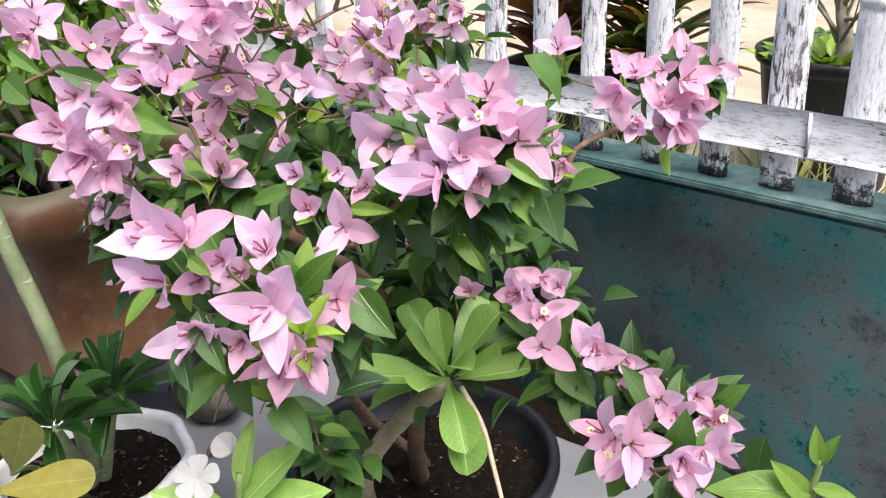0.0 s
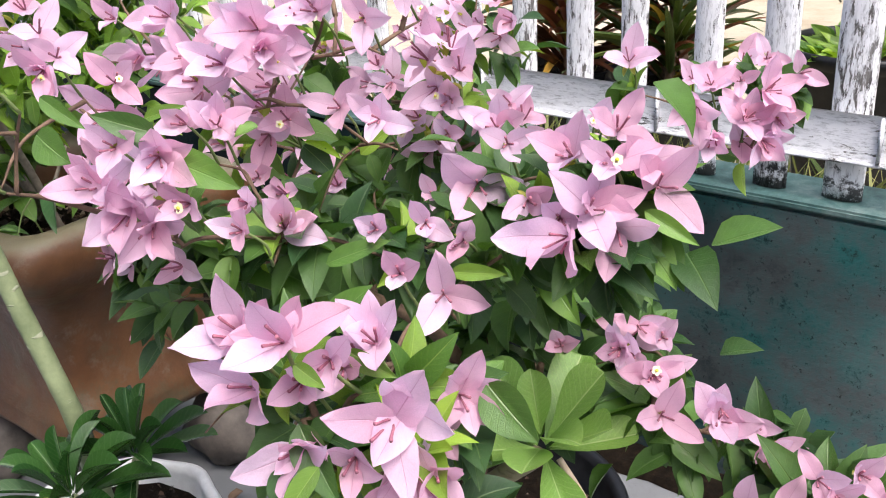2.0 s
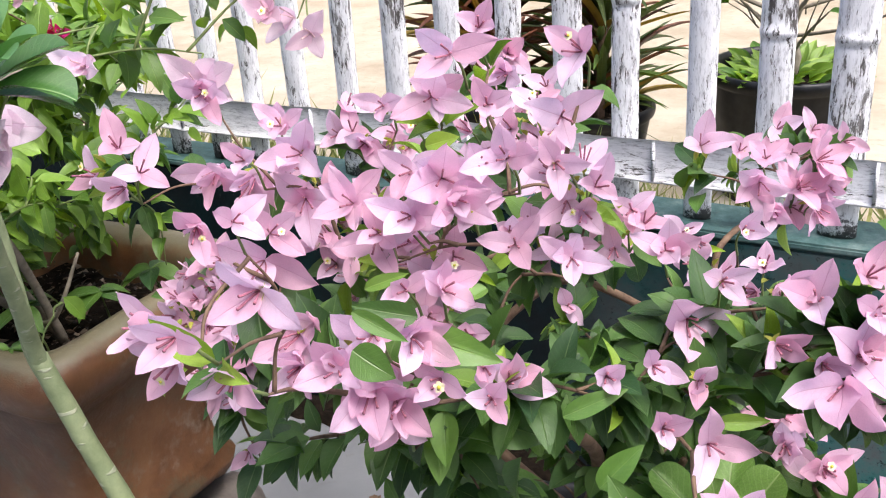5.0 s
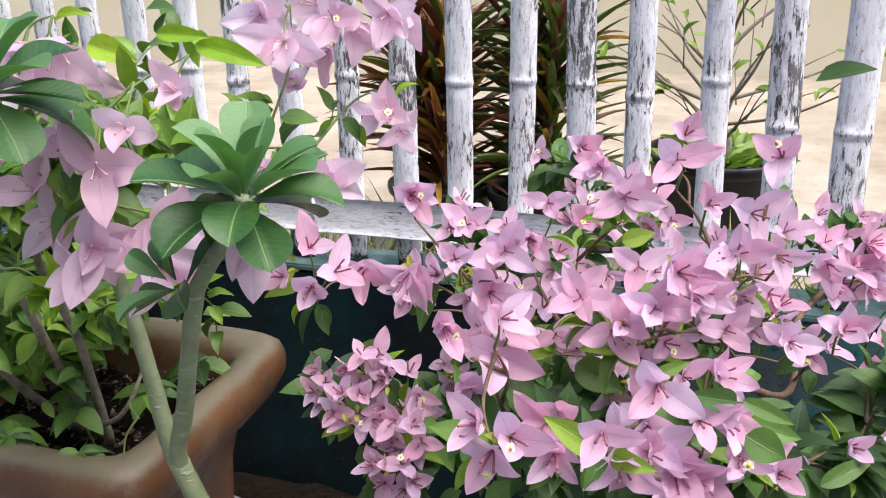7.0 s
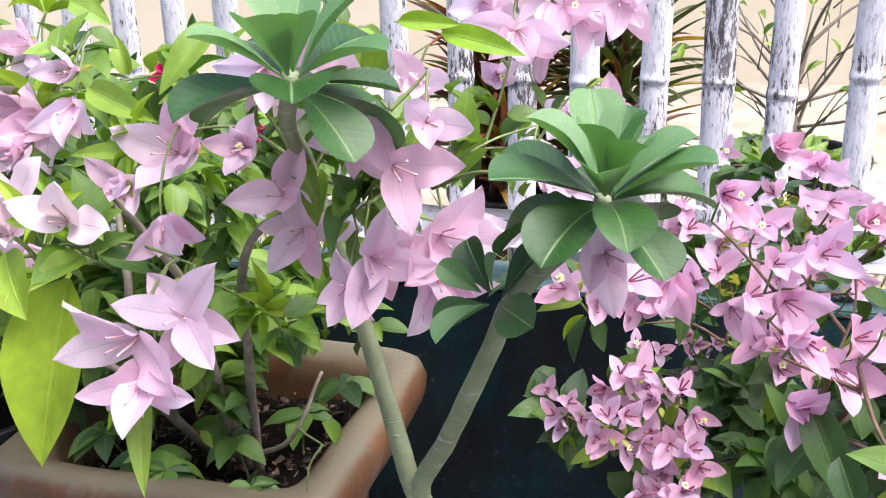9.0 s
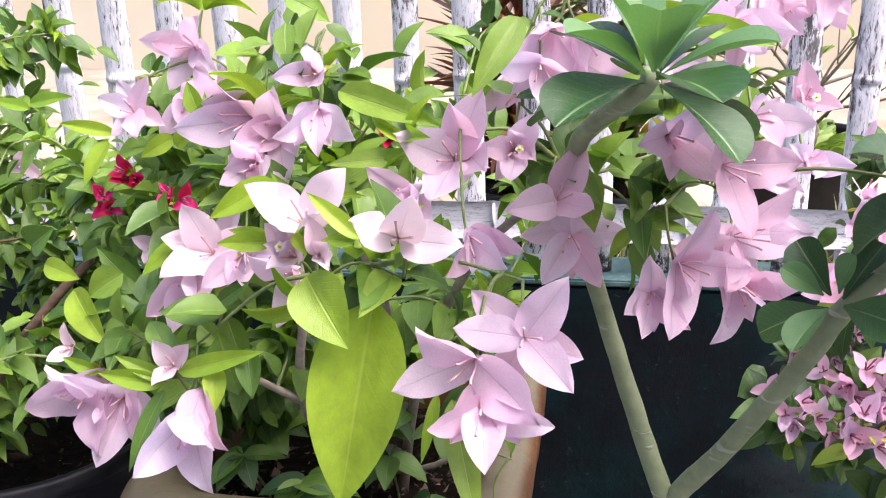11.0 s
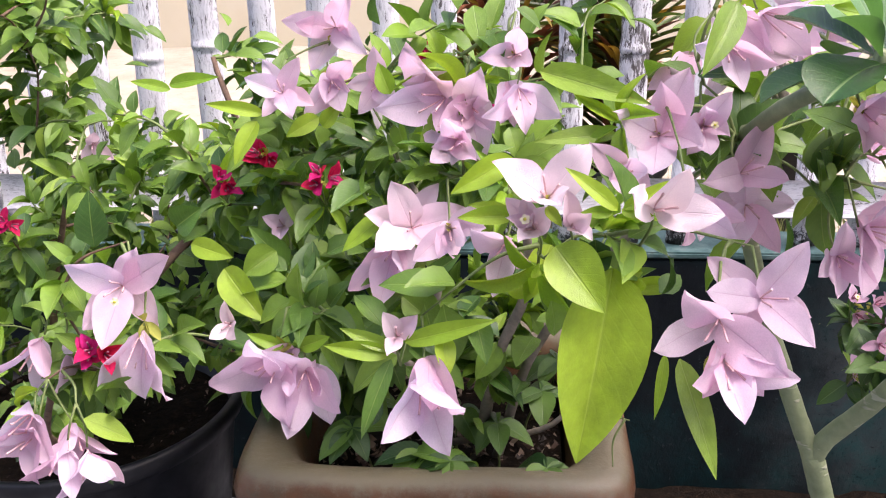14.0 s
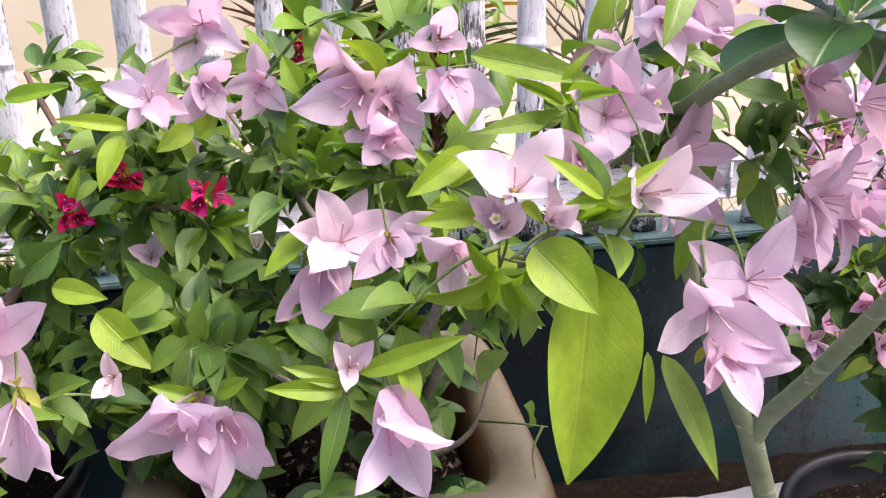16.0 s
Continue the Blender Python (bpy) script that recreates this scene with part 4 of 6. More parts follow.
        leaf_at(p + Vector((q.gauss(0, 1), q.gauss(0, 1), q.gauss(0, 1))) * 0.022, d, leaf_len * q.uniform(0.5, 1.05))
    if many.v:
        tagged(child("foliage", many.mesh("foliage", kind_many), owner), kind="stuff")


bush_a = bush("bougainvillea_bush", "pink bougainvillea bush in full bloom growing from the black pot", POT_A, "A")
bush_b = bush("bougainvillea_bush", "pale lilac bougainvillea with drooping bracts growing in the square cement planter", PL_AT, "B")
bush_c = bush("bougainvillea_bush", "leafy bougainvillea with red and lilac bracts in the large black pot", POT_L, "C")

flower_cluster(bush_a, (-0.474, 0.944, 0.586), 4, 0.019, 0.0282, 'p')
flower_cluster(bush_a, (-0.801, 0.795, 0.737), 1, 0.011, 0.0239, 'p')
flower_cluster(bush_a, (-0.831, 0.913, 0.803), 4, 0.024, 0.0282, 'p')
flower_cluster(bush_a, (-0.821, 1.059, 0.749), 4, 0.024, 0.0274, 'p')
flower_cluster(bush_a, (-0.751, 1.074, 0.766), 4, 0.026, 0.0274, 'p')
flower_cluster(bush_a, (-0.905, 1.283, 0.796), 4, 0.030, 0.0282, 'p')
flower_cluster(bush_a, (-0.849, 1.122, 0.770), 1, 0.011, 0.0239, 'p')
flower_cluster(bush_a, (-0.946, 1.272, 0.784), 3, 0.020, 0.0257, 'p')
flower_cluster(bush_a, (-0.861, 0.975, 0.727), 3, 0.021, 0.0257, 'p')
flower_cluster(bush_a, (-1.096, 0.882, 0.839), 4, 0.028, 0.0291, 'p')
flower_cluster(bush_a, (-0.897, 0.722, 0.817), 3, 0.015, 0.0308, 'p')
flower_cluster(bush_a, (-1.005, 1.004, 0.795), 4, 0.024, 0.0291, 'p')
flower_cluster(bush_a, (-1.073, 0.943, 0.726), 6, 0.023, 0.0222, 'p')
flower_cluster(bush_a, (-1.120, 0.950, 0.691), 4, 0.016, 0.0188, 'p')
flower_cluster(bush_a, (-1.142, 0.980, 0.697), 1, 0.003, 0.0166, 'p')
flower_cluster(bush_a, (-1.078, 0.914, 0.700), 6, 0.023, 0.0222, 'p')
flower_cluster(bush_a, (-1.040, 0.928, 0.716), 6, 0.023, 0.0222, 'p')
flower_cluster(bush_a, (-1.026, 0.913, 0.682), 6, 0.023, 0.0231, 'p')
flower_cluster(bush_a, (-1.033, 0.891, 0.655), 6, 0.023, 0.0231, 'p')
flower_cluster(bush_a, (-0.819, 0.805, 0.777), 4, 0.018, 0.0317, 'p')
flower_cluster(bush_a, (-0.776, 1.034, 0.811), 6, 0.026, 0.0291, 'p')
flower_cluster(bush_a, (-0.748, 0.972, 0.929), 1, 0.006, 0.0313, 'p')
flower_cluster(bush_a, (-0.765, 0.978, 0.882), 1, 0.006, 0.0313, 'p')
flower_cluster(bush_a, (-1.075, 1.057, 0.755), 4, 0.021, 0.0274, 'p')
flower_cluster(bush_a, (-1.048, 1.126, 0.804), 3, 0.019, 0.0274, 'p')
flower_cluster(bush_a, (-0.998, 1.139, 0.786), 3, 0.017, 0.0274, 'p')
flower_cluster(bush_a, (-0.955, 1.037, 0.756), 4, 0.023, 0.0274, 'p')
flower_cluster(bush_a, (-0.959, 0.965, 0.755), 4, 0.019, 0.0274, 'p')
flower_cluster(bush_a, (-0.925, 1.194, 0.790), 4, 0.026, 0.0274, 'p')
flower_cluster(bush_a, (-0.859, 1.153, 0.815), 4, 0.024, 0.0282, 'p')
flower_cluster(bush_a, (-0.827, 1.079, 0.804), 1, 0.005, 0.0331, 'p')
flower_cluster(bush_a, (-0.940, 1.146, 0.762), 3, 0.017, 0.0274, 'p')
flower_cluster(bush_a, (-0.741, 1.229, 0.687), 3, 0.015, 0.0257, 'p')
flower_cluster(bush_a, (-0.697, 1.148, 0.700), 3, 0.017, 0.0257, 'p')
flower_cluster(bush_a, (-0.645, 1.099, 0.718), 3, 0.016, 0.0257, 'p')
flower_cluster(bush_a, (-0.885, 0.987, 0.753), 3, 0.019, 0.0274, 'p')
flower_cluster(bush_b, (-1.154, 1.222, 0.879), 2, 0.019, 0.038, 'h')
flower_cluster(bush_b, (-1.167, 1.108, 0.999), 4, 0.031, 0.044, 'h')
flower_cluster(bush_b, (-1.120, 1.150, 1.000), 3, 0.026, 0.042, 'h')
flower_cluster(bush_b, (-1.312, 0.888, 1.004), 2, 0.015, 0.048, 'h')
flower_cluster(bush_b, (-1.650, 1.196, 0.861), 2, 0.024, 0.034, 'h')
flower_cluster(bush_c, (-1.831, 0.821, 0.773), 2, 0.014, 0.042, 'h')
flower_cluster(bush_c, (-1.824, 0.770, 0.724), 3, 0.020, 0.04, 'h')
flower_cluster(bush_c, (-1.796, 0.754, 0.716), 2, 0.015, 0.04, 'h')
flower_cluster(bush_c, (-1.974, 1.241, 0.806), 1, 0.014, 0.028, 'h')
flower_cluster(bush_c, (-1.760, 1.049, 0.824), 3, 0.007, 0.019, 'r')
flower_cluster(bush_c, (-1.703, 1.002, 0.864), 3, 0.007, 0.019, 'r')
flower_cluster(bush_c, (-1.639, 0.950, 0.858), 3, 0.007, 0.019, 'r')
flower_cluster(bush_c, (-1.561, 1.118, 0.936), 3, 0.007, 0.019, 'r')
flower_cluster(bush_c, (-1.516, 1.208, 0.856), 3, 0.007, 0.019, 'r')
flower_cluster(bush_c, (-1.787, 0.794, 0.771), 3, 0.007, 0.019, 'r')
flower_cluster(bush_c, (-2.010, 1.088, 0.760), 3, 0.007, 0.019, 'r')
flower_cluster(bush_b, (-1.324, 0.925, 0.976), 2, 0.016, 0.044, 'h')
flower_cluster(bush_a, (-1.076, 1.211, 0.628), 3, 0.018, 0.0205, 'p')
flower_cluster(bush_a, (-1.059, 1.130, 0.626), 3, 0.017, 0.0205, 'p')
flower_cluster(bush_a, (-1.108, 1.106, 0.602), 3, 0.013, 0.0205, 'p')
flower_cluster(bush_a, (-1.018, 1.194, 0.656), 3, 0.014, 0.0188, 'p')
flower_cluster(bush_a, (-1.026, 1.245, 0.602), 3, 0.015, 0.0188, 'p')
flower_cluster(bush_a, (-1.069, 1.059, 0.620), 3, 0.013, 0.0205, 'p')

floret(bush_a, 'p', (-0.942, 0.918, 0.857), 0.0335, (-144, 0), (106, 64), (122, -11))
floret(bush_a, 'p', (-0.974, 0.893, 0.857), 0.0220, (-143, 49), (159, -8), (115, 30))
floret(bush_a, 'p', (-0.915, 0.806, 0.853), 0.0259, (57, 34), (93, -14), (169, 37))
floret(bush_a, 'p', (-0.925, 0.851, 0.825), 0.0283, (-170, 54), (88, -25), (83, 37))
floret(bush_a, 'p', (-1.047, 0.986, 0.802), 0.0400, (-118, 17), (102, -57), (174, -34))
floret(bush_a, 'p', (-0.838, 0.897, 0.863), 0.0260, (-127, 38), (-172, -36), (71, 29))
floret(bush_a, 'p', (-0.799, 0.878, 0.855), 0.0317, (176, -6), (85, -22), (95, 23))
floret(bush_a, 'p', (-0.822, 0.865, 0.846), 0.0294, (-131, 27), (-174, -4), (91, 9))
floret(bush_a, 'p', (-0.868, 0.937, 0.790), 0.0391, (-178, 62), (-142, 3), (109, 10))
floret(bush_a, 'p', (-0.776, 0.920, 0.810), 0.0263, (74, 53), (-135, 19), (135, -17))
floret(bush_a, 'p', (-0.772, 0.904, 0.876), 0.0310, (-144, 0), (170, 61), (108, 19))
floret(bush_a, 'p', (-0.745, 0.917, 0.872), 0.0238, (-152, 58), (100, 8), (150, -49))
floret(bush_a, 'p', (-0.891, 1.103, 0.772), 0.0220, (-136, 22), (90, -7), (166, -44))
floret(bush_a, 'p', (-0.827, 1.020, 0.771), 0.0220, (175, 13), (91, 1), (140, 59))
floret(bush_a, 'p', (-0.776, 0.818, 0.825), 0.0260, (62, 22), (105, -8), (-163, 44))
floret(bush_a, 'p', (-0.797, 0.812, 0.824), 0.0220, (82, 39), (-173, 6), (-179, 39))
floret(bush_a, 'p', (-0.783, 0.754, 0.828), 0.0220, (-155, 51), (152, -30), (88, 30))
floret(bush_a, 'p', (-0.810, 0.755, 0.800), 0.0311, (-166, 9), (77, -10), (-179, 59))
floret(bush_a, 'p', (-0.795, 0.764, 0.786), 0.0326, (-159, -25), (105, 26), (145, -21))
floret(bush_a, 'p', (-0.771, 0.772, 0.820), 0.0289, (129, 48), (160, -14), (86, -23))
floret(bush_a, 'p', (-0.783, 0.768, 0.779), 0.0291, (-171, -36), (109, -25), (109, 43))
floret(bush_a, 'p', (-0.758, 0.778, 0.793), 0.0220, (112, -3), (-149, 46), (-164, -12))
floret(bush_a, 'p', (-0.828, 0.887, 0.762), 0.0220, (-177, 37), (121, 2), (97, 29))
floret(bush_a, 'p', (-0.743, 0.831, 0.762), 0.0283, (-171, 57), (76, -7), (123, 66))
floret(bush_a, 'p', (-0.795, 0.881, 0.758), 0.0220, (-178, 25), (116, 24), (157, 44))
floret(bush_a, 'p', (-0.735, 0.793, 0.776), 0.0220, (-160, 27), (138, -4), (121, 54))
floret(bush_a, 'p', (-0.747, 0.809, 0.785), 0.0220, (166, 4), (125, 44), (146, -7))
floret(bush_a, 'p', (-0.690, 0.855, 0.765), 0.0220, (-177, 34), (112, 45), (142, 1))
floret(bush_a, 'p', (-0.775, 1.010, 0.719), 0.0220, (-163, 67), (118, -26), (157, 7))
floret(bush_a, 'p', (-0.647, 0.825, 0.759), 0.0220, (-176, 60), (101, 35), (154, 1))
floret(bush_a, 'p', (-0.658, 0.912, 0.781), 0.0400, (175, 38), (163, -9), (60, -12))
floret(bush_a, 'p', (-0.599, 0.877, 0.794), 0.0220, (-177, -7), (97, 34), (115, 6))
floret(bush_a, 'p', (-0.582, 0.896, 0.815), 0.0284, (-130, 30), (166, 4), (102, 78))
floret(bush_a, 'p', (-0.551, 0.882, 0.822), 0.0244, (-151, 37), (167, 0), (62, 22))
floret(bush_a, 'p', (-0.559, 0.901, 0.832), 0.0251, (43, 59), (-154, 34), (102, -5))
floret(bush_a, 'p', (-0.557, 0.870, 0.800), 0.0296, (-138, 47), (63, 20), (132, -20))
floret(bush_a, 'p', (-0.561, 0.857, 0.789), 0.0400, (-133, 7), (174, -3), (143, 2))
floret(bush_a, 'p', (-0.548, 0.881, 0.788), 0.0291, (100, 21), (164, -47), (-177, 5))
floret(bush_a, 'p', (-0.535, 0.900, 0.807), 0.0321, (97, 48), (97, -34), (-175, 48))
floret(bush_a, 'p', (-0.879, 1.210, 0.716), 0.0245, (-180, 48), (54, 40), (120, -27))
floret(bush_a, 'p', (-0.691, 0.979, 0.793), 0.0288, (-129, 32), (149, 9), (96, 29))
floret(bush_a, 'p', (-0.639, 0.917, 0.808), 0.0220, (-151, 31), (131, -9), (88, 28))
floret(bush_a, 'p', (-0.653, 1.044, 0.787), 0.0220, (171, 5), (107, 54), (114, 10))
floret(bush_a, 'p', (-0.775, 1.032, 0.762), 0.0220, (-179, 44), (110, 14), (136, -14))
floret(bush_a, 'p', (-0.644, 1.339, 0.739), 0.0400, (117, 83), (125, -7), (48, 12))
floret(bush_a, 'p', (-0.719, 1.348, 0.739), 0.0268, (-152, 53), (164, 1), (56, 36))
floret(bush_a, 'p', (-0.694, 1.408, 0.746), 0.0294, (-178, -5), (36, 66), (90, 29))
floret(bush_a, 'p', (-0.659, 1.329, 0.710), 0.0383, (-141, 45), (79, -13), (79, 29))
floret(bush_a, 'p', (-0.667, 1.351, 0.685), 0.0400, (83, -19), (156, -12), (174, 43))
floret(bush_a, 'p', (-0.590, 0.691, 0.798), 0.0293, (-171, -5), (58, 31), (-179, 64))
floret(bush_a, 'p', (-0.619, 0.695, 0.789), 0.0298, (-144, -2), (-139, 76), (118, 47))
floret(bush_a, 'p', (-0.590, 0.743, 0.773), 0.0252, (-119, 52), (71, 64), (140, 8))
floret(bush_a, 'p', (-0.624, 0.833, 0.750), 0.0284, (162, 73), (74, -4), (175, -25))
floret(bush_a, 'p', (-1.040, 0.914, 0.570), 0.0225, (-158, -24), (78, 34), (131, 9))
floret(bush_a, 'p', (-0.640, 0.873, 0.763), 0.0220, (112, 57), (166, -15), (154, 17))
floret(bush_a, 'p', (-0.667, 0.872, 0.768), 0.0220, (176, 56), (94, -11), (138, -5))
floret(bush_a, 'p', (-0.650, 0.995, 0.632), 0.0220, (-180, 60), (110, 35), (180, 23))
floret(bush_a, 'p', (-0.604, 0.997, 0.644), 0.0255, (-168, 66), (-164, 15), (120, -45))
floret(bush_a, 'p', (-0.622, 1.061, 0.624), 0.0351, (-135, 19), (103, 31), (128, 1))
floret(bush_a, 'p', (-0.576, 0.993, 0.634), 0.0220, (-164, 49), (67, 33), (141, -5))
floret(bush_a, 'p', (-0.553, 0.958, 0.630), 0.0309, (-166, 17), (85, -21), (84, 69))
floret(bush_a, 'p', (-0.526, 0.984, 0.621), 0.0323, (-112, 62), (98, 22), (139, 4))
floret(bush_a, 'p', (-0.491, 0.990, 0.610), 0.0220, (-166, 15), (76, 35), (147, -11))
floret(bush_a, 'p', (-0.593, 1.039, 0.636), 0.0220, (108, 57), (176, 40), (143, 8))
floret(bush_a, 'p', (-0.559, 0.717, 0.759), 0.0329, (-161, 22), (91, 58), (126, -49))
floret(bush_a, 'p', (-0.564, 0.767, 0.743), 0.0263, (70, 65), (79, -20), (178, -12))
floret(bush_a, 'p', (-0.558, 0.725, 0.731), 0.0318, (-166, -9), (147, -50), (100, -24))
floret(bush_a, 'p', (-0.593, 0.695, 0.743), 0.0285, (-151, -9), (148, -5), (109, 33))
floret(bush_a, 'p', (-0.601, 0.732, 0.762), 0.0220, (170, -7), (109, 29), (160, 50))
floret(bush_a, 'p', (-0.513, 1.009, 0.611), 0.0220, (-162, 39), (98, 11), (136, -12))
floret(bush_a, 'p', (-0.452, 0.950, 0.629), 0.0226, (-119, 61), (104, 29), (131, -32))
floret(bush_a, 'p', (-0.434, 0.965, 0.631), 0.0220, (-175, 34), (93, 54), (122, -9))
floret(bush_a, 'p', (-0.439, 0.887, 0.633), 0.0248, (148, 82), (75, 15), (141, -50))
floret(bush_a, 'p', (-0.460, 0.906, 0.619), 0.0284, (-162, 11), (174, -43), (108, 40))
floret(bush_a, 'p', (-0.425, 0.961, 0.616), 0.0220, (89, 4), (88, 46), (-179, 10))
floret(bush_a, 'p', (-0.406, 0.920, 0.625), 0.0247, (65, 14), (-147, 0), (150, -33))
floret(bush_a, 'p', (-0.414, 0.908, 0.622), 0.0252, (-178, 32), (133, -50), (110, 16))
floret(bush_b, 'h', (-1.673, 0.968, 0.930), 0.0340, (-93, 24), (155, -21), (102, 62))
floret(bush_b, 'h', (-1.635, 0.992, 0.936), 0.0383, (-138, -44), (151, -37), (133, 38))
floret(bush_b, 'h', (-1.592, 0.985, 0.934), 0.0340, (-144, -38), (151, -23), (-161, 78))
floret(bush_b, 'h', (-1.632, 1.012, 0.978), 0.0454, (-98, 8), (143, -16), (155, 37))
floret(bush_b, 'h', (-1.526, 0.860, 0.952), 0.0527, (-128, -1), (-139, 44), (-175, -52))
floret(bush_b, 'h', (-1.509, 0.861, 0.946), 0.0446, (-155, -7), (160, -48), (166, 41))
floret(bush_b, 'h', (-1.514, 0.833, 0.927), 0.0340, (-138, -18), (162, -6), (-163, 43))
floret(bush_b, 'h', (-1.476, 0.857, 0.983), 0.0340, (-138, 6), (160, -5), (170, 49))
floret(bush_b, 'h', (-1.473, 0.845, 0.962), 0.0394, (-150, -23), (125, -22), (169, -31))
floret(bush_b, 'w', (-1.454, 0.743, 0.915), 0.0413, (-93, 35), (93, 55), (170, 12))
floret(bush_b, 'w', (-1.461, 0.743, 0.894), 0.0276, (-84, 47), (152, 46), (-158, 2))
floret(bush_b, 'w', (-1.440, 0.722, 0.904), 0.0240, (-142, 78), (151, 0), (145, 37))
floret(bush_b, 'h', (-1.403, 0.795, 0.917), 0.0340, (-125, 41), (155, 14), (-180, -5))
floret(bush_b, 'w', (-1.392, 0.716, 0.918), 0.0422, (150, 49), (112, 3), (-144, 28))
floret(bush_b, 'h', (-1.377, 0.821, 0.934), 0.0475, (-136, 29), (83, 69), (-170, -18))
floret(bush_b, 'h', (-1.341, 0.853, 0.933), 0.0340, (134, 53), (-180, -25), (-140, 16))
floret(bush_b, 'h', (-1.313, 0.847, 0.900), 0.0426, (86, 66), (-139, 6), (139, 3))
floret(bush_b, 'h', (-1.326, 0.866, 0.988), 0.0376, (-137, 7), (161, -49), (126, -14))
floret(bush_b, 'w', (-1.548, 0.816, 0.866), 0.0440, (-139, 66), (-149, -4), (89, 16))
floret(bush_b, 'h', (-1.519, 0.801, 0.872), 0.0340, (-126, -30), (106, 29), (151, 5))
floret(bush_b, 'h', (-1.560, 0.812, 0.855), 0.0469, (-126, -37), (-166, -43), (162, -25))
floret(bush_b, 'h', (-1.480, 0.795, 0.864), 0.0398, (-144, 26), (-160, -51), (161, 3))
floret(bush_c, 'h', (-1.769, 0.815, 0.817), 0.0508, (101, 33), (-170, -42), (-136, 37))
floret(bush_c, 'h', (-1.751, 0.799, 0.788), 0.0560, (-113, -50), (-171, -68), (142, -60))
floret(bush_b, 'h', (-1.653, 0.812, 0.760), 0.0524, (-110, -17), (162, -49), (-168, 37))
floret(bush_b, 'h', (-1.634, 0.817, 0.747), 0.0528, (133, -16), (-162, -51), (-153, 36))
floret(bush_b, 'h', (-1.533, 0.724, 0.796), 0.0533, (-151, -28), (153, -46), (147, 5))
floret(bush_b, 'w', (-1.552, 0.745, 0.815), 0.0240, (-130, 65), (105, 50), (-172, -4))
floret(bush_c, 'w', (-1.692, 1.009, 0.793), 0.0264, (-136, 35), (89, 61), (-178, -14))
floret(bush_c, 'w', (-1.710, 0.879, 0.754), 0.0240, (-147, -11), (160, -1), (-150, 80))
floret(bush_b, 'h', (-1.349, 0.709, 0.850), 0.0501, (-117, -10), (129, -27), (-141, 36))
floret(bush_b, 'h', (-1.323, 0.719, 0.860), 0.0423, (97, 56), (130, -28), (-111, 15))
floret(bush_b, 'h', (-1.345, 0.703, 0.825), 0.0434, (171, -26), (115, -4), (-150, 2))
floret(bush_a, 'p', (-0.616, 0.694, 0.766), 0.0283, (-134, 30), (172, 15), (122, 2))
floret(bush_a, 'p', (-0.575, 0.762, 0.726), 0.0220, (94, 38), (159, -11), (117, -16))
floret(bush_a, 'p', (-0.587, 0.712, 0.781), 0.0220, (171, 14), (100, 48), (134, -7))
floret(bush_a, 'p', (-0.575, 0.709, 0.739), 0.0220, (-175, 43), (146, -25), (107, 8))
floret(bush_a, 'p', (-0.549, 0.730, 0.730), 0.0228, (106, -43), (159, -1), (106, 31))
floret(bush_a, 'p', (-0.602, 0.743, 0.764), 0.0220, (124, 77), (-175, 0), (100, 26))
floret(bush_a, 'p', (-0.527, 0.988, 0.629), 0.0220, (-177, 58), (107, -3), (143, -40))
floret(bush_a, 'p', (-0.443, 0.953, 0.621), 0.0220, (-180, 10), (102, 41), (135, -19))
floret(bush_a, 'p', (-0.420, 0.967, 0.619), 0.0220, (108, 5), (158, 59), (129, -19))
floret(bush_a, 'p', (-0.493, 1.005, 0.599), 0.0220, (177, 46), (96, 30), (139, -11))
floret(bush_a, 'p', (-0.545, 0.900, 0.818), 0.0241, (65, 16), (-178, 51), (140, -9))
floret(bush_a, 'p', (-0.574, 0.870, 0.792), 0.0220, (178, 38), (154, -15), (110, 14))
floret(bush_a, 'p', (-0.598, 0.904, 0.821), 0.0220, (-170, 12), (97, 29), (131, -10))
floret(bush_a, 'p', (-0.601, 0.707, 0.768), 0.0220, (169, 7), (121, 10), (132, 53))
floret(bush_a, 'p', (-0.635, 0.700, 0.764), 0.0220, (160, -4), (115, 9), (160, 44))
floret(bush_a, 'p', (-0.842, 0.858, 0.834), 0.0226, (-92, 74), (-175, 5), (121, -4))
floret(bush_a, 'p', (-0.792, 0.891, 0.846), 0.0220, (175, -23), (79, 17), (158, 66))
floret(bush_a, 'p', (-0.644, 1.351, 0.735), 0.0361, (161, -2), (-2, 80), (111, -21))
floret(bush_a, 'p', (-0.658, 1.328, 0.714), 0.0342, (-123, 55), (132, -15), (81, 27))
floret(bush_a, 'p', (-0.688, 1.320, 0.744), 0.0277, (-128, 45), (58, 41), (173, -1))
floret(bush_a, 'p', (-0.653, 1.360, 0.764), 0.0245, (-110, 70), (178, -5), (86, -1))
floret(bush_a, 'p', (-0.642, 1.330, 0.696), 0.0319, (64, 9), (171, -40), (97, -26))
floret(bush_a, 'p', (-0.625, 1.375, 0.750), 0.0268, (-172, 66), (78, -18), (135, -12))
floret(bush_a, 'p', (-0.676, 1.305, 0.699), 0.0284, (176, -42), (170, 9), (134, -10))
floret(bush_a, 'p', (-0.667, 1.339, 0.746), 0.0220, (-135, 39), (90, 31), (160, -29))
floret(bush_a, 'p', (-0.634, 1.347, 0.714), 0.0258, (66, 5), (171, -21), (121, -5))
floret(bush_a, 'p', (-0.616, 1.048, 0.635), 0.0245, (-144, 24), (63, 12), (98, -15))
floret(bush_a, 'p', (-0.598, 1.006, 0.636), 0.0230, (-143, 8), (-177, 67), (119, -10))
floret(bush_a, 'p', (-0.579, 0.994, 0.635), 0.0305, (-161, 19), (60, 20), (141, 3))
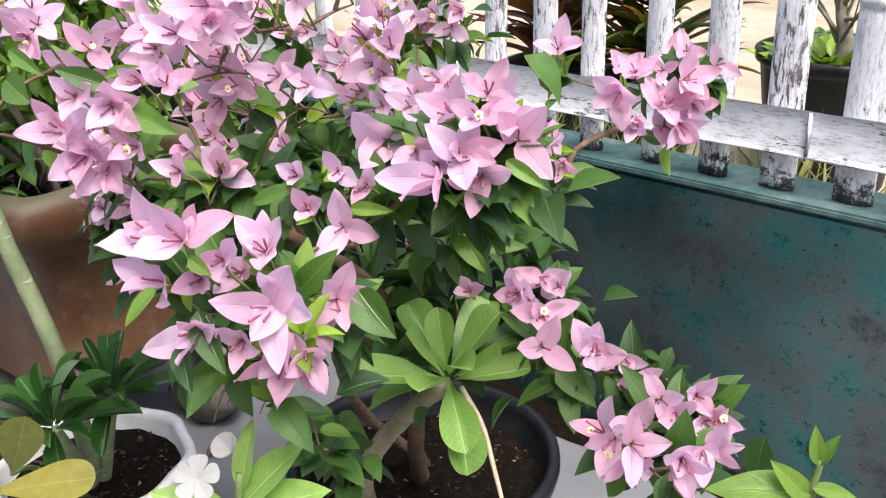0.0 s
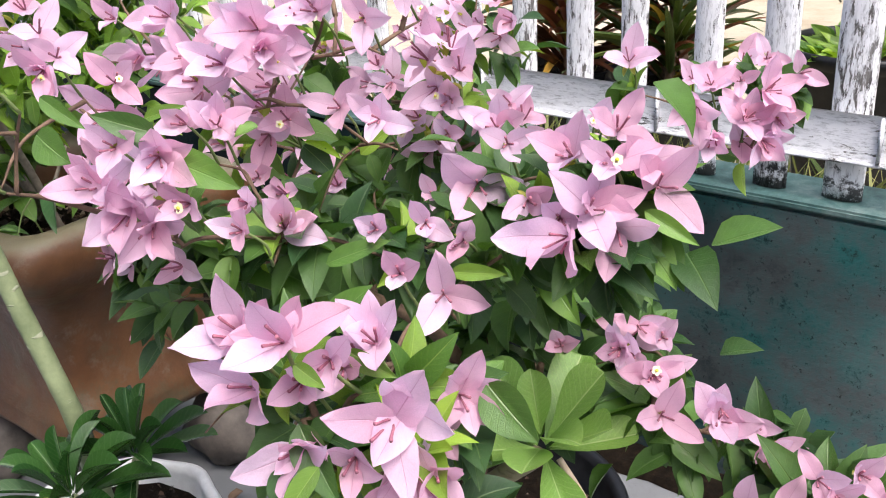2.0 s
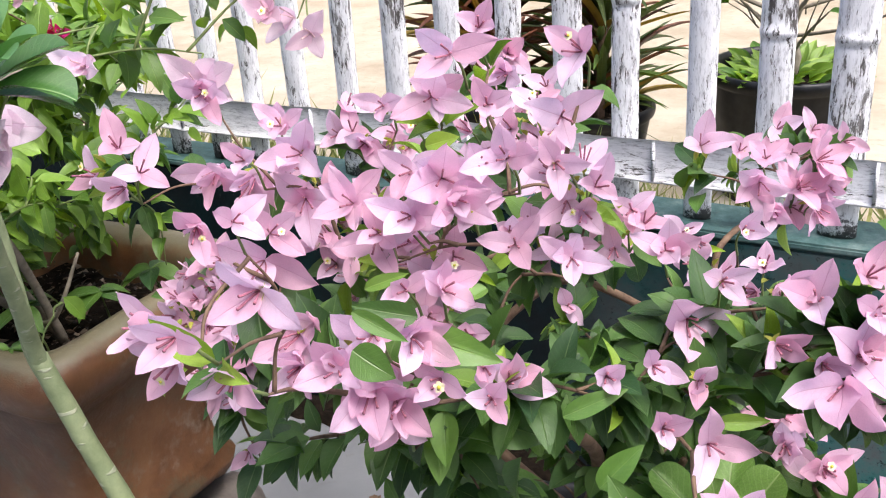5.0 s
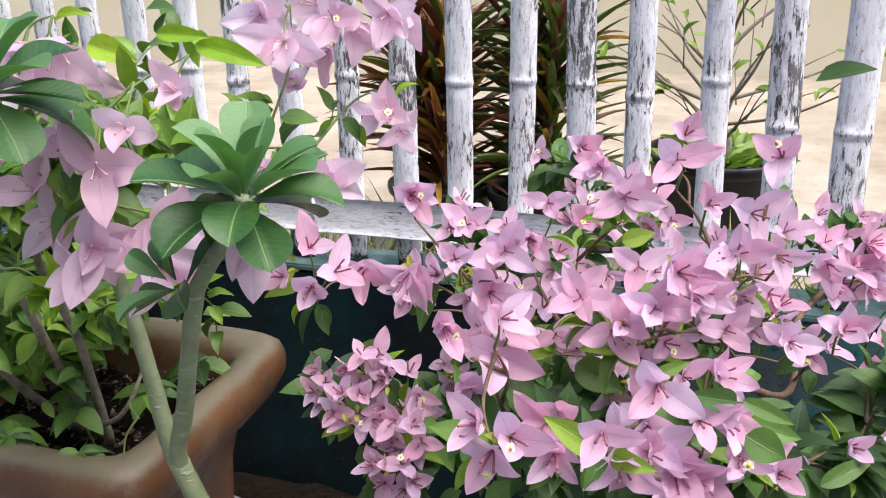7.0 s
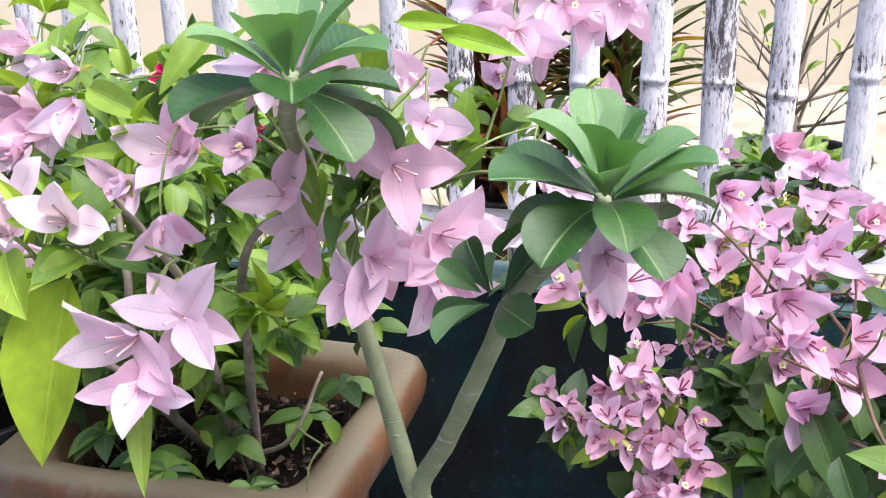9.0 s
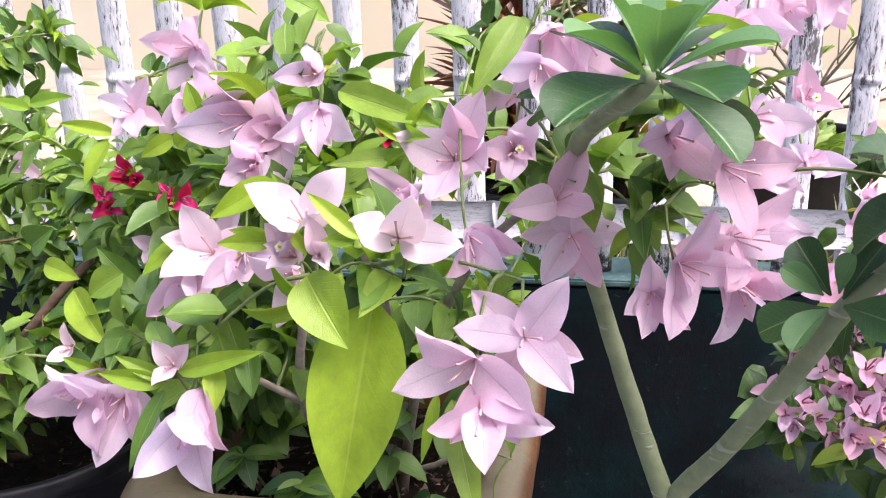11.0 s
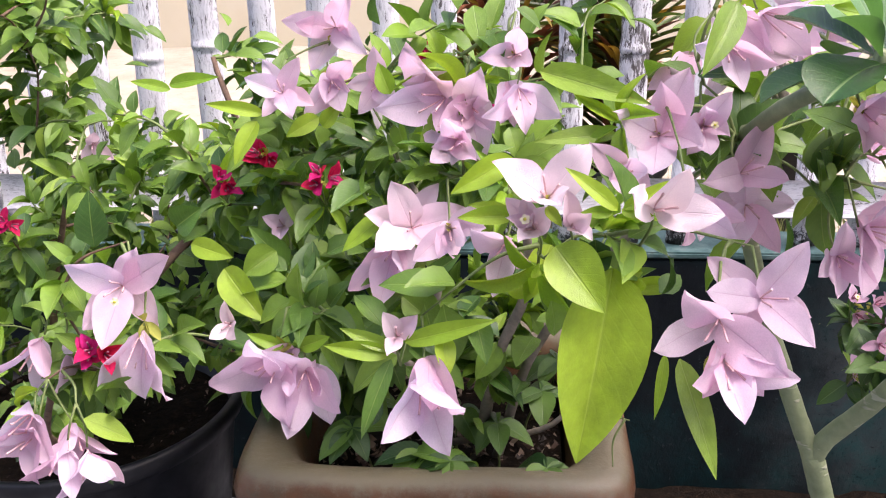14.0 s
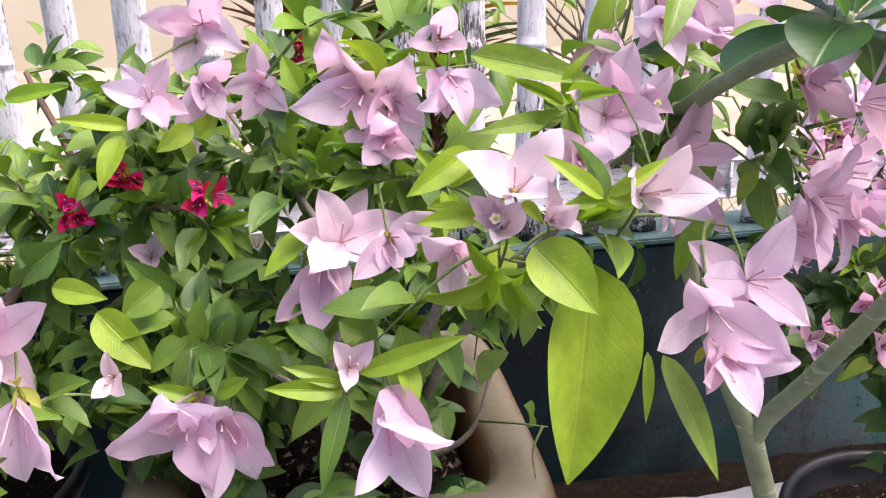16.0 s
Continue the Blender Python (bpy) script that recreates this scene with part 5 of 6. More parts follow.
floret(bush_a, 'p', (-0.498, 0.987, 0.607), 0.0220, (179, 22), (77, 33), (113, -17))
floret(bush_a, 'p', (-0.444, 0.895, 0.615), 0.0228, (-161, -24), (128, -17), (102, 28))
floret(bush_a, 'p', (-0.418, 0.910, 0.605), 0.0220, (170, 51), (123, -8), (93, 14))
floret(bush_b, 'h', (-1.361, 0.766, 0.903), 0.0352, (93, -10), (-170, -24), (133, -19))
floret(bush_b, 'h', (-1.304, 0.859, 0.872), 0.0422, (-149, -38), (139, -40), (-84, 83))
floret(bush_b, 'h', (-1.244, 0.819, 0.953), 0.0404, (-153, 3), (136, 37), (114, -39))
floret(bush_b, 'h', (-1.213, 0.802, 0.939), 0.0445, (89, 2), (-174, 52), (140, -51))
floret(bush_b, 'h', (-1.195, 0.818, 0.964), 0.0340, (-167, 37), (107, -1), (160, -15))
floret(bush_b, 'h', (-1.235, 0.812, 0.872), 0.0475, (96, -3), (-173, -51), (134, 54))
floret(bush_b, 'h', (-1.250, 0.810, 0.852), 0.0340, (-167, -34), (-175, 60), (143, -19))
floret(bush_b, 'h', (-1.198, 0.853, 0.876), 0.0560, (73, -2), (123, 44), (-174, -14))
floret(bush_b, 'h', (-1.196, 0.834, 0.852), 0.0446, (-165, -48), (101, 1), (147, -8))
floret(bush_b, 'h', (-1.185, 1.050, 0.991), 0.0476, (-121, 12), (151, -25), (111, -9))
floret(bush_b, 'h', (-1.220, 1.129, 0.936), 0.0340, (-166, 32), (128, 34), (171, -9))
floret(bush_b, 'h', (-1.144, 0.919, 0.909), 0.0340, (-160, 31), (122, 6), (175, 4))
floret(bush_a, 'p', (-1.095, 0.991, 0.801), 0.0400, (-112, -5), (112, -3), (158, -35))
floret(bush_a, 'p', (-1.011, 0.903, 0.902), 0.0288, (-167, 28), (118, -43), (112, 26))
floret(bush_a, 'p', (-0.983, 0.951, 0.864), 0.0268, (-113, 42), (93, 33), (155, -2))
floret(bush_a, 'p', (-0.962, 0.942, 0.811), 0.0389, (99, 5), (141, -52), (-170, 47))
floret(bush_a, 'p', (-0.944, 1.004, 0.837), 0.0263, (-166, 30), (111, -37), (138, 31))
floret(bush_a, 'p', (-0.876, 0.882, 0.841), 0.0295, (-112, 63), (89, -3), (-134, -10))
floret(bush_a, 'p', (-0.852, 0.869, 0.824), 0.0311, (-144, 2), (127, -29), (79, 25))
floret(bush_a, 'p', (-0.906, 0.938, 0.782), 0.0221, (92, 55), (-131, -9), (123, -9))
floret(bush_a, 'p', (-0.934, 0.852, 0.803), 0.0400, (79, -22), (164, -14), (-158, 35))
floret(bush_a, 'p', (-0.960, 0.820, 0.837), 0.0285, (172, 47), (104, -30), (131, -39))
floret(bush_a, 'p', (-0.953, 0.852, 0.770), 0.0272, (-170, -48), (141, 34), (116, 47))
floret(bush_a, 'p', (-0.886, 0.820, 0.772), 0.0350, (-127, 48), (-136, -20), (124, -27))
floret(bush_a, 'p', (-0.878, 0.806, 0.757), 0.0279, (-145, -31), (127, -18), (-176, 46))
floret(bush_a, 'p', (-0.823, 0.657, 0.870), 0.0220, (-145, 36), (112, 9), (-160, -26))
floret(bush_a, 'p', (-0.817, 0.683, 0.837), 0.0255, (-135, -18), (112, -16), (155, 40))
floret(bush_a, 'p', (-0.801, 0.692, 0.881), 0.0281, (-162, 45), (103, -29), (-156, -14))
floret(bush_a, 'p', (-0.810, 0.887, 0.865), 0.0400, (-172, 4), (140, 52), (76, -15))
floret(bush_a, 'p', (-0.788, 0.898, 0.873), 0.0220, (180, 54), (85, 28), (153, -11))
floret(bush_a, 'p', (-0.818, 0.924, 0.935), 0.0317, (-155, 39), (81, 17), (-149, -25))
floret(bush_a, 'p', (-0.795, 0.926, 0.903), 0.0220, (-171, 59), (105, 27), (156, -14))
floret(bush_a, 'p', (-0.860, 0.969, 0.891), 0.0322, (130, 55), (-141, -17), (90, -7))
floret(bush_a, 'p', (-0.901, 1.013, 0.852), 0.0273, (-161, 49), (78, 28), (150, -3))
floret(bush_a, 'p', (-0.930, 1.014, 0.867), 0.0251, (-121, 18), (105, 22), (150, -15))
floret(bush_a, 'p', (-1.008, 1.317, 0.829), 0.0220, (-158, -38), (146, 63), (129, -5))
floret(bush_a, 'p', (-0.956, 1.306, 0.837), 0.0351, (-160, 33), (105, -31), (125, 33))
floret(bush_a, 'p', (-0.920, 1.228, 0.838), 0.0359, (134, -2), (-176, 41), (-127, -2))
floret(bush_a, 'p', (-0.817, 0.964, 0.943), 0.0220, (-158, 34), (103, 62), (125, 10))
floret(bush_a, 'p', (-0.734, 1.244, 0.777), 0.0363, (-164, 13), (110, 22), (49, 78))
floret(bush_a, 'p', (-0.686, 1.286, 0.732), 0.0400, (-152, 33), (126, 7), (137, -68))
floret(bush_a, 'p', (-0.768, 1.121, 0.735), 0.0237, (-127, 47), (137, -40), (79, 25))
floret(bush_a, 'p', (-0.732, 0.910, 0.811), 0.0248, (-119, 38), (157, -17), (89, -3))
floret(bush_b, 'h', (-1.239, 0.954, 0.963), 0.0340, (-119, 52), (-178, -10), (126, 12))
floret(bush_b, 'h', (-1.075, 0.775, 0.900), 0.0378, (-177, 46), (120, 32), (159, -54))
floret(bush_b, 'h', (-1.158, 1.055, 0.856), 0.0495, (-177, 44), (79, 24), (151, -5))
floret(bush_b, 'h', (-1.219, 1.073, 1.012), 0.0473, (-157, -3), (179, -52), (110, 36))
floret(bush_b, 'h', (-1.151, 1.083, 1.009), 0.0400, (-158, -43), (109, 4), (180, 72))
floret(bush_b, 'h', (-1.106, 1.109, 1.009), 0.0382, (-172, -49), (106, 15), (-157, 37))
floret(bush_b, 'h', (-1.112, 1.116, 0.911), 0.0340, (-162, 32), (129, 0), (-140, 87))


HUB_A1, HUB_A2 = (-0.712, 1.250, 0.676), (-0.679, 1.315, 0.695)
grow(bush_a, [([(-0.850, 1.144, 0.257), (-0.810, 1.094, 0.357), (-0.780, 1.064, 0.467), (-0.740, 0.974, 0.617), (-0.780, 0.894, 0.697)], 0.011, 0.004),
      ([(-0.780, 1.074, 0.447), (-0.860, 1.014, 0.577), (-0.860, 0.994, 0.677)], 0.007, 0.004),
      ([(-0.780, 1.074, 0.447), (-0.710, 1.044, 0.527), (-0.680, 1.014, 0.597)], 0.006, 0.003),
      ([(-0.710, 1.044, 0.527), (-0.640, 1.074, 0.557)], 0.005, 0.003),
      ([(-0.860, 1.014, 0.577), (-0.900, 1.064, 0.597), (-0.840, 1.164, 0.657), (-0.720, 1.194, 0.617), HUB_A1, HUB_A2], 0.005, 0.003),
      ([(-0.860, 1.164, 0.267), (-0.880, 1.064, 0.417), (-0.900, 1.064, 0.597)], 0.008, 0.004)],
     21, "A", 260, 600, 0.041, LEAF_A_MANY, branch_mat=TWIG, box=((-0.98, -0.66), (0.86, 1.13), (0.45, 0.68)), extra=38, box_low=((-1.06, -0.94), (1.08, 1.28), (0.57, 0.72)), extra_low=20, tufts=0.15, tuft_key="B", tuft_len=0.035, twig_r=0.0016)

grow(bush_b, [([(-1.512, 1.105, 0.482), (-1.492, 1.025, 0.642), (-1.462, 0.955, 0.762), (-1.472, 0.875, 0.882)], 0.0075, 0.003),
      ([(-1.492, 1.095, 0.482), (-1.452, 1.025, 0.662), (-1.372, 0.905, 0.842), (-1.292, 0.975, 0.882)], 0.006, 0.0025),
      ([(-1.552, 1.115, 0.482), (-1.562, 1.005, 0.642), (-1.542, 0.975, 0.782), (-1.592, 1.045, 0.862)], 0.006, 0.0025),
      ([(-1.552, 1.095, 0.502), (-1.432, 1.045, 0.562), (-1.392, 1.065, 0.642)], 0.004, 0.0018),
      ([(-1.562, 1.005, 0.642), (-1.612, 0.905, 0.742)], 0.004, 0.002)],
     22, "B", 230, 480, 0.044, LEAF_B_MANY, twig_mat=TWIG_GREY, box=((-1.74, -1.36), (0.92, 1.30), (0.55, 0.99)), extra=36, box_low=((-1.78, -1.45), (1.02, 1.38), (0.55, 0.86)), extra_low=56, tufts=0.16, branch_mat=TWIG_GREEN, twig_r=0.0015)

grow(bush_c, [([(-2.030, 1.210, 0.420), (-1.960, 1.090, 0.580), (-1.860, 1.090, 0.700), (-1.780, 1.180, 0.800), (-1.830, 1.280, 0.900)], 0.008, 0.003),
      ([(-2.010, 1.200, 0.420), (-1.950, 0.990, 0.560), (-1.890, 0.900, 0.670)], 0.006, 0.003),
      ([(-2.050, 1.220, 0.420), (-2.030, 1.180, 0.590), (-1.980, 1.180, 0.780)], 0.006, 0.003)],
     23, "B", 290, 900, 0.040, LEAF_B_MANY, box=((-2.30, -1.68), (1.05, 1.50), (0.54, 0.88)), extra=84, box_low=((-2.2, -1.84), (1.02, 1.30), (0.50, 0.64)), extra_low=26, box_high=((-2.36, -1.98), (1.22, 1.46), (0.88, 1.02)), extra_high=30, tufts=0.16, tuft_key="T", tuft_len=0.040, twig_r=0.0017)


# ---------------------------------------------------------------- paddle-leaved succulents
paddles = {
    "dark": [blade_mesh("leaf", PADDLE_DARK, 1.0, rnd.uniform(0.54, 0.66), "paddle", 12, 6, fold=rnd.uniform(0.12, 0.3), bend=rnd.uniform(0.15, 0.55), wave=0.01, seed=k) for k in range(5)],
    "soft": [blade_mesh("leaf", PADDLE_SOFT, 1.0, rnd.uniform(0.50, 0.60), "paddle", 12, 6, fold=rnd.uniform(0.2, 0.4), bend=rnd.uniform(0.1, 0.55), wave=0.01, seed=k) for k in range(5)],
    "erect": [blade_mesh("leaf", PADDLE_DARK, 1.0, rnd.uniform(0.26, 0.34), "paddle", 12, 6, fold=rnd.uniform(0.5, 0.8), bend=rnd.uniform(0.05, 0.5), wave=0.02, seed=k) for k in range(5)],
    "light": [blade_mesh("leaf", PADDLE_LIGHT, 1.0, rnd.uniform(0.46, 0.56), "paddle", 12, 6, fold=rnd.uniform(0.15, 0.35), bend=rnd.uniform(-0.1, 0.5), wave=0.02, seed=k) for k in range(5)],
}


def rosette(owner, at, up, count, length, keys, seed, low=0.1, high=1.25):
    """Paddle leaves spiralling round a stem's end."""
    q = random.Random(seed)
    up = Vector(up).normalized()
    a = up.orthogonal().normalized()
    b = up.cross(a)
    for k in range(count):
        s = k / max(1, count - 1)
        g = k * 2.39996 + q.uniform(-0.25, 0.25)
        e = low + (high - low) * s + q.uniform(-0.15, 0.15)
        o = a * math.cos(g) + b * math.sin(g)
        along = o * math.cos(e) + up * math.sin(e)
        face = up * math.cos(e) - o * math.sin(e)
        size = length * (1.0 - 0.30 * s ** 2) * q.uniform(0.85, 1.1)
        # lower leaves take the first tone, upper ones the last, coloured as if backlit
        key = keys[0] if s < 0.55 else keys[-1]
        child("leaf", q.choice(paddles[key]), owner, frame_of(Vector(at) + up * 0.012 * s + o * 0.005, along, face, size))


tall = thing("desert_rose", "tall forked desert rose with grey stems and rosettes of paddle leaves", "succulent", group="desert roses")
fork_at = Vector((-1.227, 0.866, 0.653))
p = Pile()
tube(p, smooth_line([(-1.203, 0.919, 0.22), (-1.172, 0.898, 0.34), (-1.161, 0.882, 0.45), (-1.196, 0.872, 0.56), fork_at], 8), 0.0120, 0.0092, 14, 0, 0.10)
child("trunk", p.mesh("trunk", TRUNK_GREY), tall)
p = Pile()
tube(p, smooth_line([fork_at.lerp(Vector((-1.196, 0.872, 0.56)), 0.45), fork_at + Vector((-0.003, 0, 0.004)), (-1.251, 0.880, 0.712), (-1.275, 0.893, 0.782), (-1.303, 0.890, 0.882), (-1.305, 0.872, 0.926)], 8), 0.0086, 0.0058, 12, 0, 0.10)
tube(p, smooth_line([(-1.305, 0.874, 0.921), (-1.292, 0.822, 0.956), (-1.262, 0.764, 0.992), (-1.258, 0.759, 1.004)], 8), 0.0064, 0.0050, 12, 0, 0.10)
child("stem", p.mesh("stem", TRUNK_GREY), tall)
p = Pile()
tube(p, smooth_line([fork_at.lerp(Vector((-1.196, 0.872, 0.56)), 0.45), fork_at + Vector((0.003, -0.002, 0.004)), (-1.193, 0.839, 0.722), (-1.153, 0.804, 0.812), (-1.131, 0.791, 0.862), (-1.082, 0.772, 0.920), (-1.077, 0.770, 0.936)], 8), 0.0086, 0.0050, 12, 0, 0.10)
child("stem", p.mesh("stem", TRUNK_GREY), tall)
rosette(tall, (-1.257, 0.758, 0.994), (0.05, -0.1, 1), 16, 0.071, ("dark", "soft"), 1, -0.45, 1.2)
rosette(tall, (-1.076, 0.770, 0.930), (0.1, -0.1, 1), 19, 0.067, ("dark", "soft"), 2, -0.35, 1.35)
rosette(tall, (-1.142, 0.785, 0.858), (-0.45, -0.5, 0.6), 7, 0.044, ("dark", "soft"), 3, 0.1, 1.1)

small = thing("desert_rose", "young desert rose with glossy dark green leaves in the white pot", "succulent", group="desert roses")
p = Pile()
tube(p, smooth_line([(-1.205, 0.911, 0.221), (-1.170, 0.881, 0.296), (-1.120, 0.844, 0.381)], 6), 0.016, 0.006, 10, 0, 0.1)
tube(p, smooth_line([(-1.195, 0.921, 0.221), (-1.170, 0.926, 0.296), (-1.125, 0.921, 0.381)], 6), 0.010, 0.005, 10, 0, 0.1)
child("trunk", p.mesh("trunk", TRUNK_GREY), small)
rosette(small, (-1.118, 0.842, 0.384), (0.0, -0.25, 1), 22, 0.088, ("erect", "erect"), 5, 0.0, 1.25)
rosette(small, (-1.123, 0.920, 0.384), (0.1, -0.2, 1), 18, 0.084, ("erect", "erect"), 6, 0.05, 1.3)

light = thing("desert_rose", "young desert rose with light green leaves leaning from a pot", "succulent", group="desert roses")
p = Pile()
tube(p, smooth_line([(-0.850, 1.060, 0.260), (-0.803, 1.005, 0.360), (-0.743, 0.965, 0.450), (-0.683, 0.948, 0.525), (-0.638, 0.945, 0.572)], 8), 0.0105, 0.0075, 12, 0, 0.12)
child("stem", p.mesh("stem", TRUNK_TAN), light)
rosette(light, (-0.634, 0.945, 0.578), (0.1, -0.3, 1.0), 12, 0.070, ("light", "light"), 8, -0.1, 1.3)
p = Pile()
tube(p, smooth_line([(-0.618, 0.941, 0.580), (-0.595, 0.938, 0.556), (-0.568, 0.918, 0.538), (-0.538, 0.894, 0.520)], 6), 0.0024, 0.0016, 7)
child("dry_stalk", p.mesh("dry_stalk", TUBE_TAN), light, None, "thin dry tan stalk")
child("leaf", paddles["light"][1], light, frame_of(Vector((-0.626, 0.935, 0.573)), (0.75, -0.45, -0.55), (0.6, -0.3, 0.6), 0.066))
child("leaf", paddles["light"][3], light, frame_of(Vector((-0.643, 0.935, 0.575)), (-0.75, -0.35, -0.35), (-0.5, -0.3, 0.6), 0.062))


# ---------------------------------------------------------------- single large leaves of the planter's bougainvillea
def hero_leaf(owner, base, tip, width, shape, mat, face, seed, bend=0.15, fold=0.12):
    base, tip = Vector(base), Vector(tip)
    L = (tip - base).length
    me = blade_mesh("leaf", mat, L, width, shape, 14, 6, fold=fold, bend=bend, wave=0.015, twist=0.0, seed=seed)
    child("leaf", me, owner, frame_of(base, tip - base + Vector((0, 0, L * bend * 0.7)), face))


def broad_leaf(owner, base, tip, width, mat):
    q = random.Random(int(abs(base[0] * 7919 + base[2] * 1299709) * 1000) % 1000003)
    hero_leaf(owner, base, tip, width, "ovate", mat, (q.uniform(-0.3, 0.4), -0.85, q.uniform(0.3, 0.7)), q.randint(0, 999), q.uniform(0.08, 0.2), q.uniform(0.1, 0.3))


hero_leaf(bush_a, (-0.937, 1.280, 0.793), (-0.933, 1.271, 0.745), 0.028, "ovate", LEAF_YELLOW, (0.4, -1.0, 0.1), 7, 0.05)

broad_leaf(bush_a, (-0.763, 0.767, 0.836), (-0.789, 0.744, 0.845), 0.015, LEAF_A)
broad_leaf(bush_a, (-0.815, 0.796, 0.829), (-0.792, 0.809, 0.836), 0.009, LEAF_B)
broad_leaf(bush_a, (-0.773, 0.775, 0.819), (-0.724, 0.785, 0.804), 0.021, LEAF_A)
broad_leaf(bush_a, (-0.757, 0.698, 0.855), (-0.737, 0.698, 0.842), 0.018, LEAF_A)
broad_leaf(bush_a, (-0.760, 0.705, 0.871), (-0.734, 0.708, 0.857), 0.009, LEAF_A)
broad_leaf(bush_a, (-0.758, 0.833, 0.730), (-0.721, 0.840, 0.717), 0.027, LEAF_A)
broad_leaf(bush_a, (-0.782, 0.820, 0.739), (-0.773, 0.801, 0.711), 0.019, LEAF_A)
broad_leaf(bush_a, (-0.707, 0.828, 0.749), (-0.673, 0.848, 0.763), 0.013, LEAF_A)
broad_leaf(bush_a, (-0.671, 0.790, 0.736), (-0.651, 0.807, 0.758), 0.016, LEAF_A)
broad_leaf(bush_a, (-0.624, 0.812, 0.723), (-0.585, 0.810, 0.695), 0.019, LEAF_A)
broad_leaf(bush_a, (-0.621, 0.837, 0.762), (-0.593, 0.847, 0.761), 0.010, LEAF_B)
broad_leaf(bush_a, (-0.536, 0.889, 0.797), (-0.508, 0.890, 0.781), 0.010, LEAF_A)
broad_leaf(bush_a, (-0.535, 0.883, 0.786), (-0.523, 0.875, 0.769), 0.007, LEAF_A)
broad_leaf(bush_a, (-0.653, 1.009, 0.668), (-0.614, 1.024, 0.668), 0.015, LEAF_A)
broad_leaf(bush_a, (-0.673, 1.005, 0.687), (-0.638, 0.993, 0.650), 0.023, LEAF_A)
broad_leaf(bush_a, (-0.597, 0.732, 0.772), (-0.574, 0.735, 0.762), 0.010, LEAF_B)
broad_leaf(bush_a, (-0.582, 0.688, 0.792), (-0.568, 0.689, 0.785), 0.008, LEAF_B)
broad_leaf(bush_a, (-0.753, 0.829, 0.825), (-0.760, 0.816, 0.820), 0.011, LEAF_A)
broad_leaf(bush_a, (-0.859, 0.934, 0.783), (-0.837, 0.933, 0.767), 0.018, LEAF_A)
broad_leaf(bush_a, (-0.833, 0.995, 0.746), (-0.810, 1.014, 0.769), 0.013, LEAF_B)
broad_leaf(bush_a, (-0.593, 0.696, 0.756), (-0.569, 0.689, 0.728), 0.017, LEAF_A)
broad_leaf(bush_a, (-0.553, 0.774, 0.749), (-0.527, 0.772, 0.726), 0.023, LEAF_A)
broad_leaf(bush_a, (-0.480, 0.605, 0.838), (-0.482, 0.592, 0.827), 0.007, LEAF_B)
broad_leaf(bush_a, (-0.596, 0.685, 0.740), (-0.582, 0.676, 0.719), 0.014, LEAF_A)
broad_leaf(bush_a, (-1.088, 0.957, 0.720), (-1.061, 0.967, 0.745), 0.025, LEAF_A)
broad_leaf(bush_a, (-0.947, 0.852, 0.774), (-0.923, 0.823, 0.721), 0.029, LEAF_A)
broad_leaf(bush_a, (-1.034, 1.008, 0.798), (-1.034, 0.974, 0.751), 0.020, LEAF_A)
broad_leaf(bush_a, (-0.932, 0.798, 0.770), (-0.919, 0.780, 0.737), 0.023, LEAF_A)
broad_leaf(bush_a, (-0.858, 0.952, 0.860), (-0.833, 0.957, 0.866), 0.015, LEAF_B)
broad_leaf(bush_a, (-0.888, 0.932, 0.761), (-0.850, 0.928, 0.742), 0.027, LEAF_A)
broad_leaf(bush_b, (-1.412, 0.732, 0.873), (-1.430, 0.693, 0.751), 0.059, LEAF_LIME)
broad_leaf(bush_b, (-1.449, 0.722, 0.891), (-1.422, 0.694, 0.858), 0.035, LEAF_LIME)
broad_leaf(bush_b, (-1.367, 0.728, 0.812), (-1.347, 0.683, 0.751), 0.019, LEAF_B)
broad_leaf(bush_b, (-1.376, 0.730, 0.814), (-1.382, 0.707, 0.779), 0.008, LEAF_LIME)
broad_leaf(bush_b, (-1.449, 0.788, 0.866), (-1.465, 0.765, 0.831), 0.021, LEAF_LIME)
broad_leaf(bush_c, (-1.721, 0.911, 0.791), (-1.685, 0.878, 0.754), 0.030, LEAF_LIME)
broad_leaf(bush_c, (-1.675, 0.913, 0.807), (-1.701, 0.900, 0.788), 0.028, LEAF_B)
broad_leaf(bush_c, (-1.751, 0.922, 0.809), (-1.713, 0.904, 0.800), 0.019, LEAF_LIME)
broad_leaf(bush_b, (-1.555, 0.737, 0.807), (-1.601, 0.732, 0.808), 0.014, LEAF_LIME)
broad_leaf(bush_b, (-1.553, 0.738, 0.809), (-1.591, 0.738, 0.821), 0.011, LEAF_B)
broad_leaf(bush_b, (-1.546, 0.739, 0.814), (-1.483, 0.725, 0.833), 0.014, LEAF_LIME)
broad_leaf(bush_b, (-1.521, 0.739, 0.820), (-1.516, 0.722, 0.797), 0.015, LEAF_LIME)
broad_leaf(bush_b, (-1.555, 0.735, 0.803), (-1.573, 0.706, 0.758), 0.014, LEAF_B)
broad_leaf(bush_b, (-1.648, 0.811, 0.770), (-1.677, 0.810, 0.778), 0.011, LEAF_LIME)
broad_leaf(bush_b, (-1.638, 0.820, 0.765), (-1.613, 0.815, 0.774), 0.013, LEAF_LIME)
broad_leaf(bush_b, (-1.458, 0.844, 0.974), (-1.386, 0.809, 0.956), 0.022, LEAF_B)
broad_leaf(bush_c, (-1.694, 0.957, 0.908), (-1.710, 0.935, 0.874), 0.018, LEAF_LIME)
broad_leaf(bush_c, (-1.688, 0.959, 0.914), (-1.739, 0.954, 0.919), 0.013, LEAF_LIME)
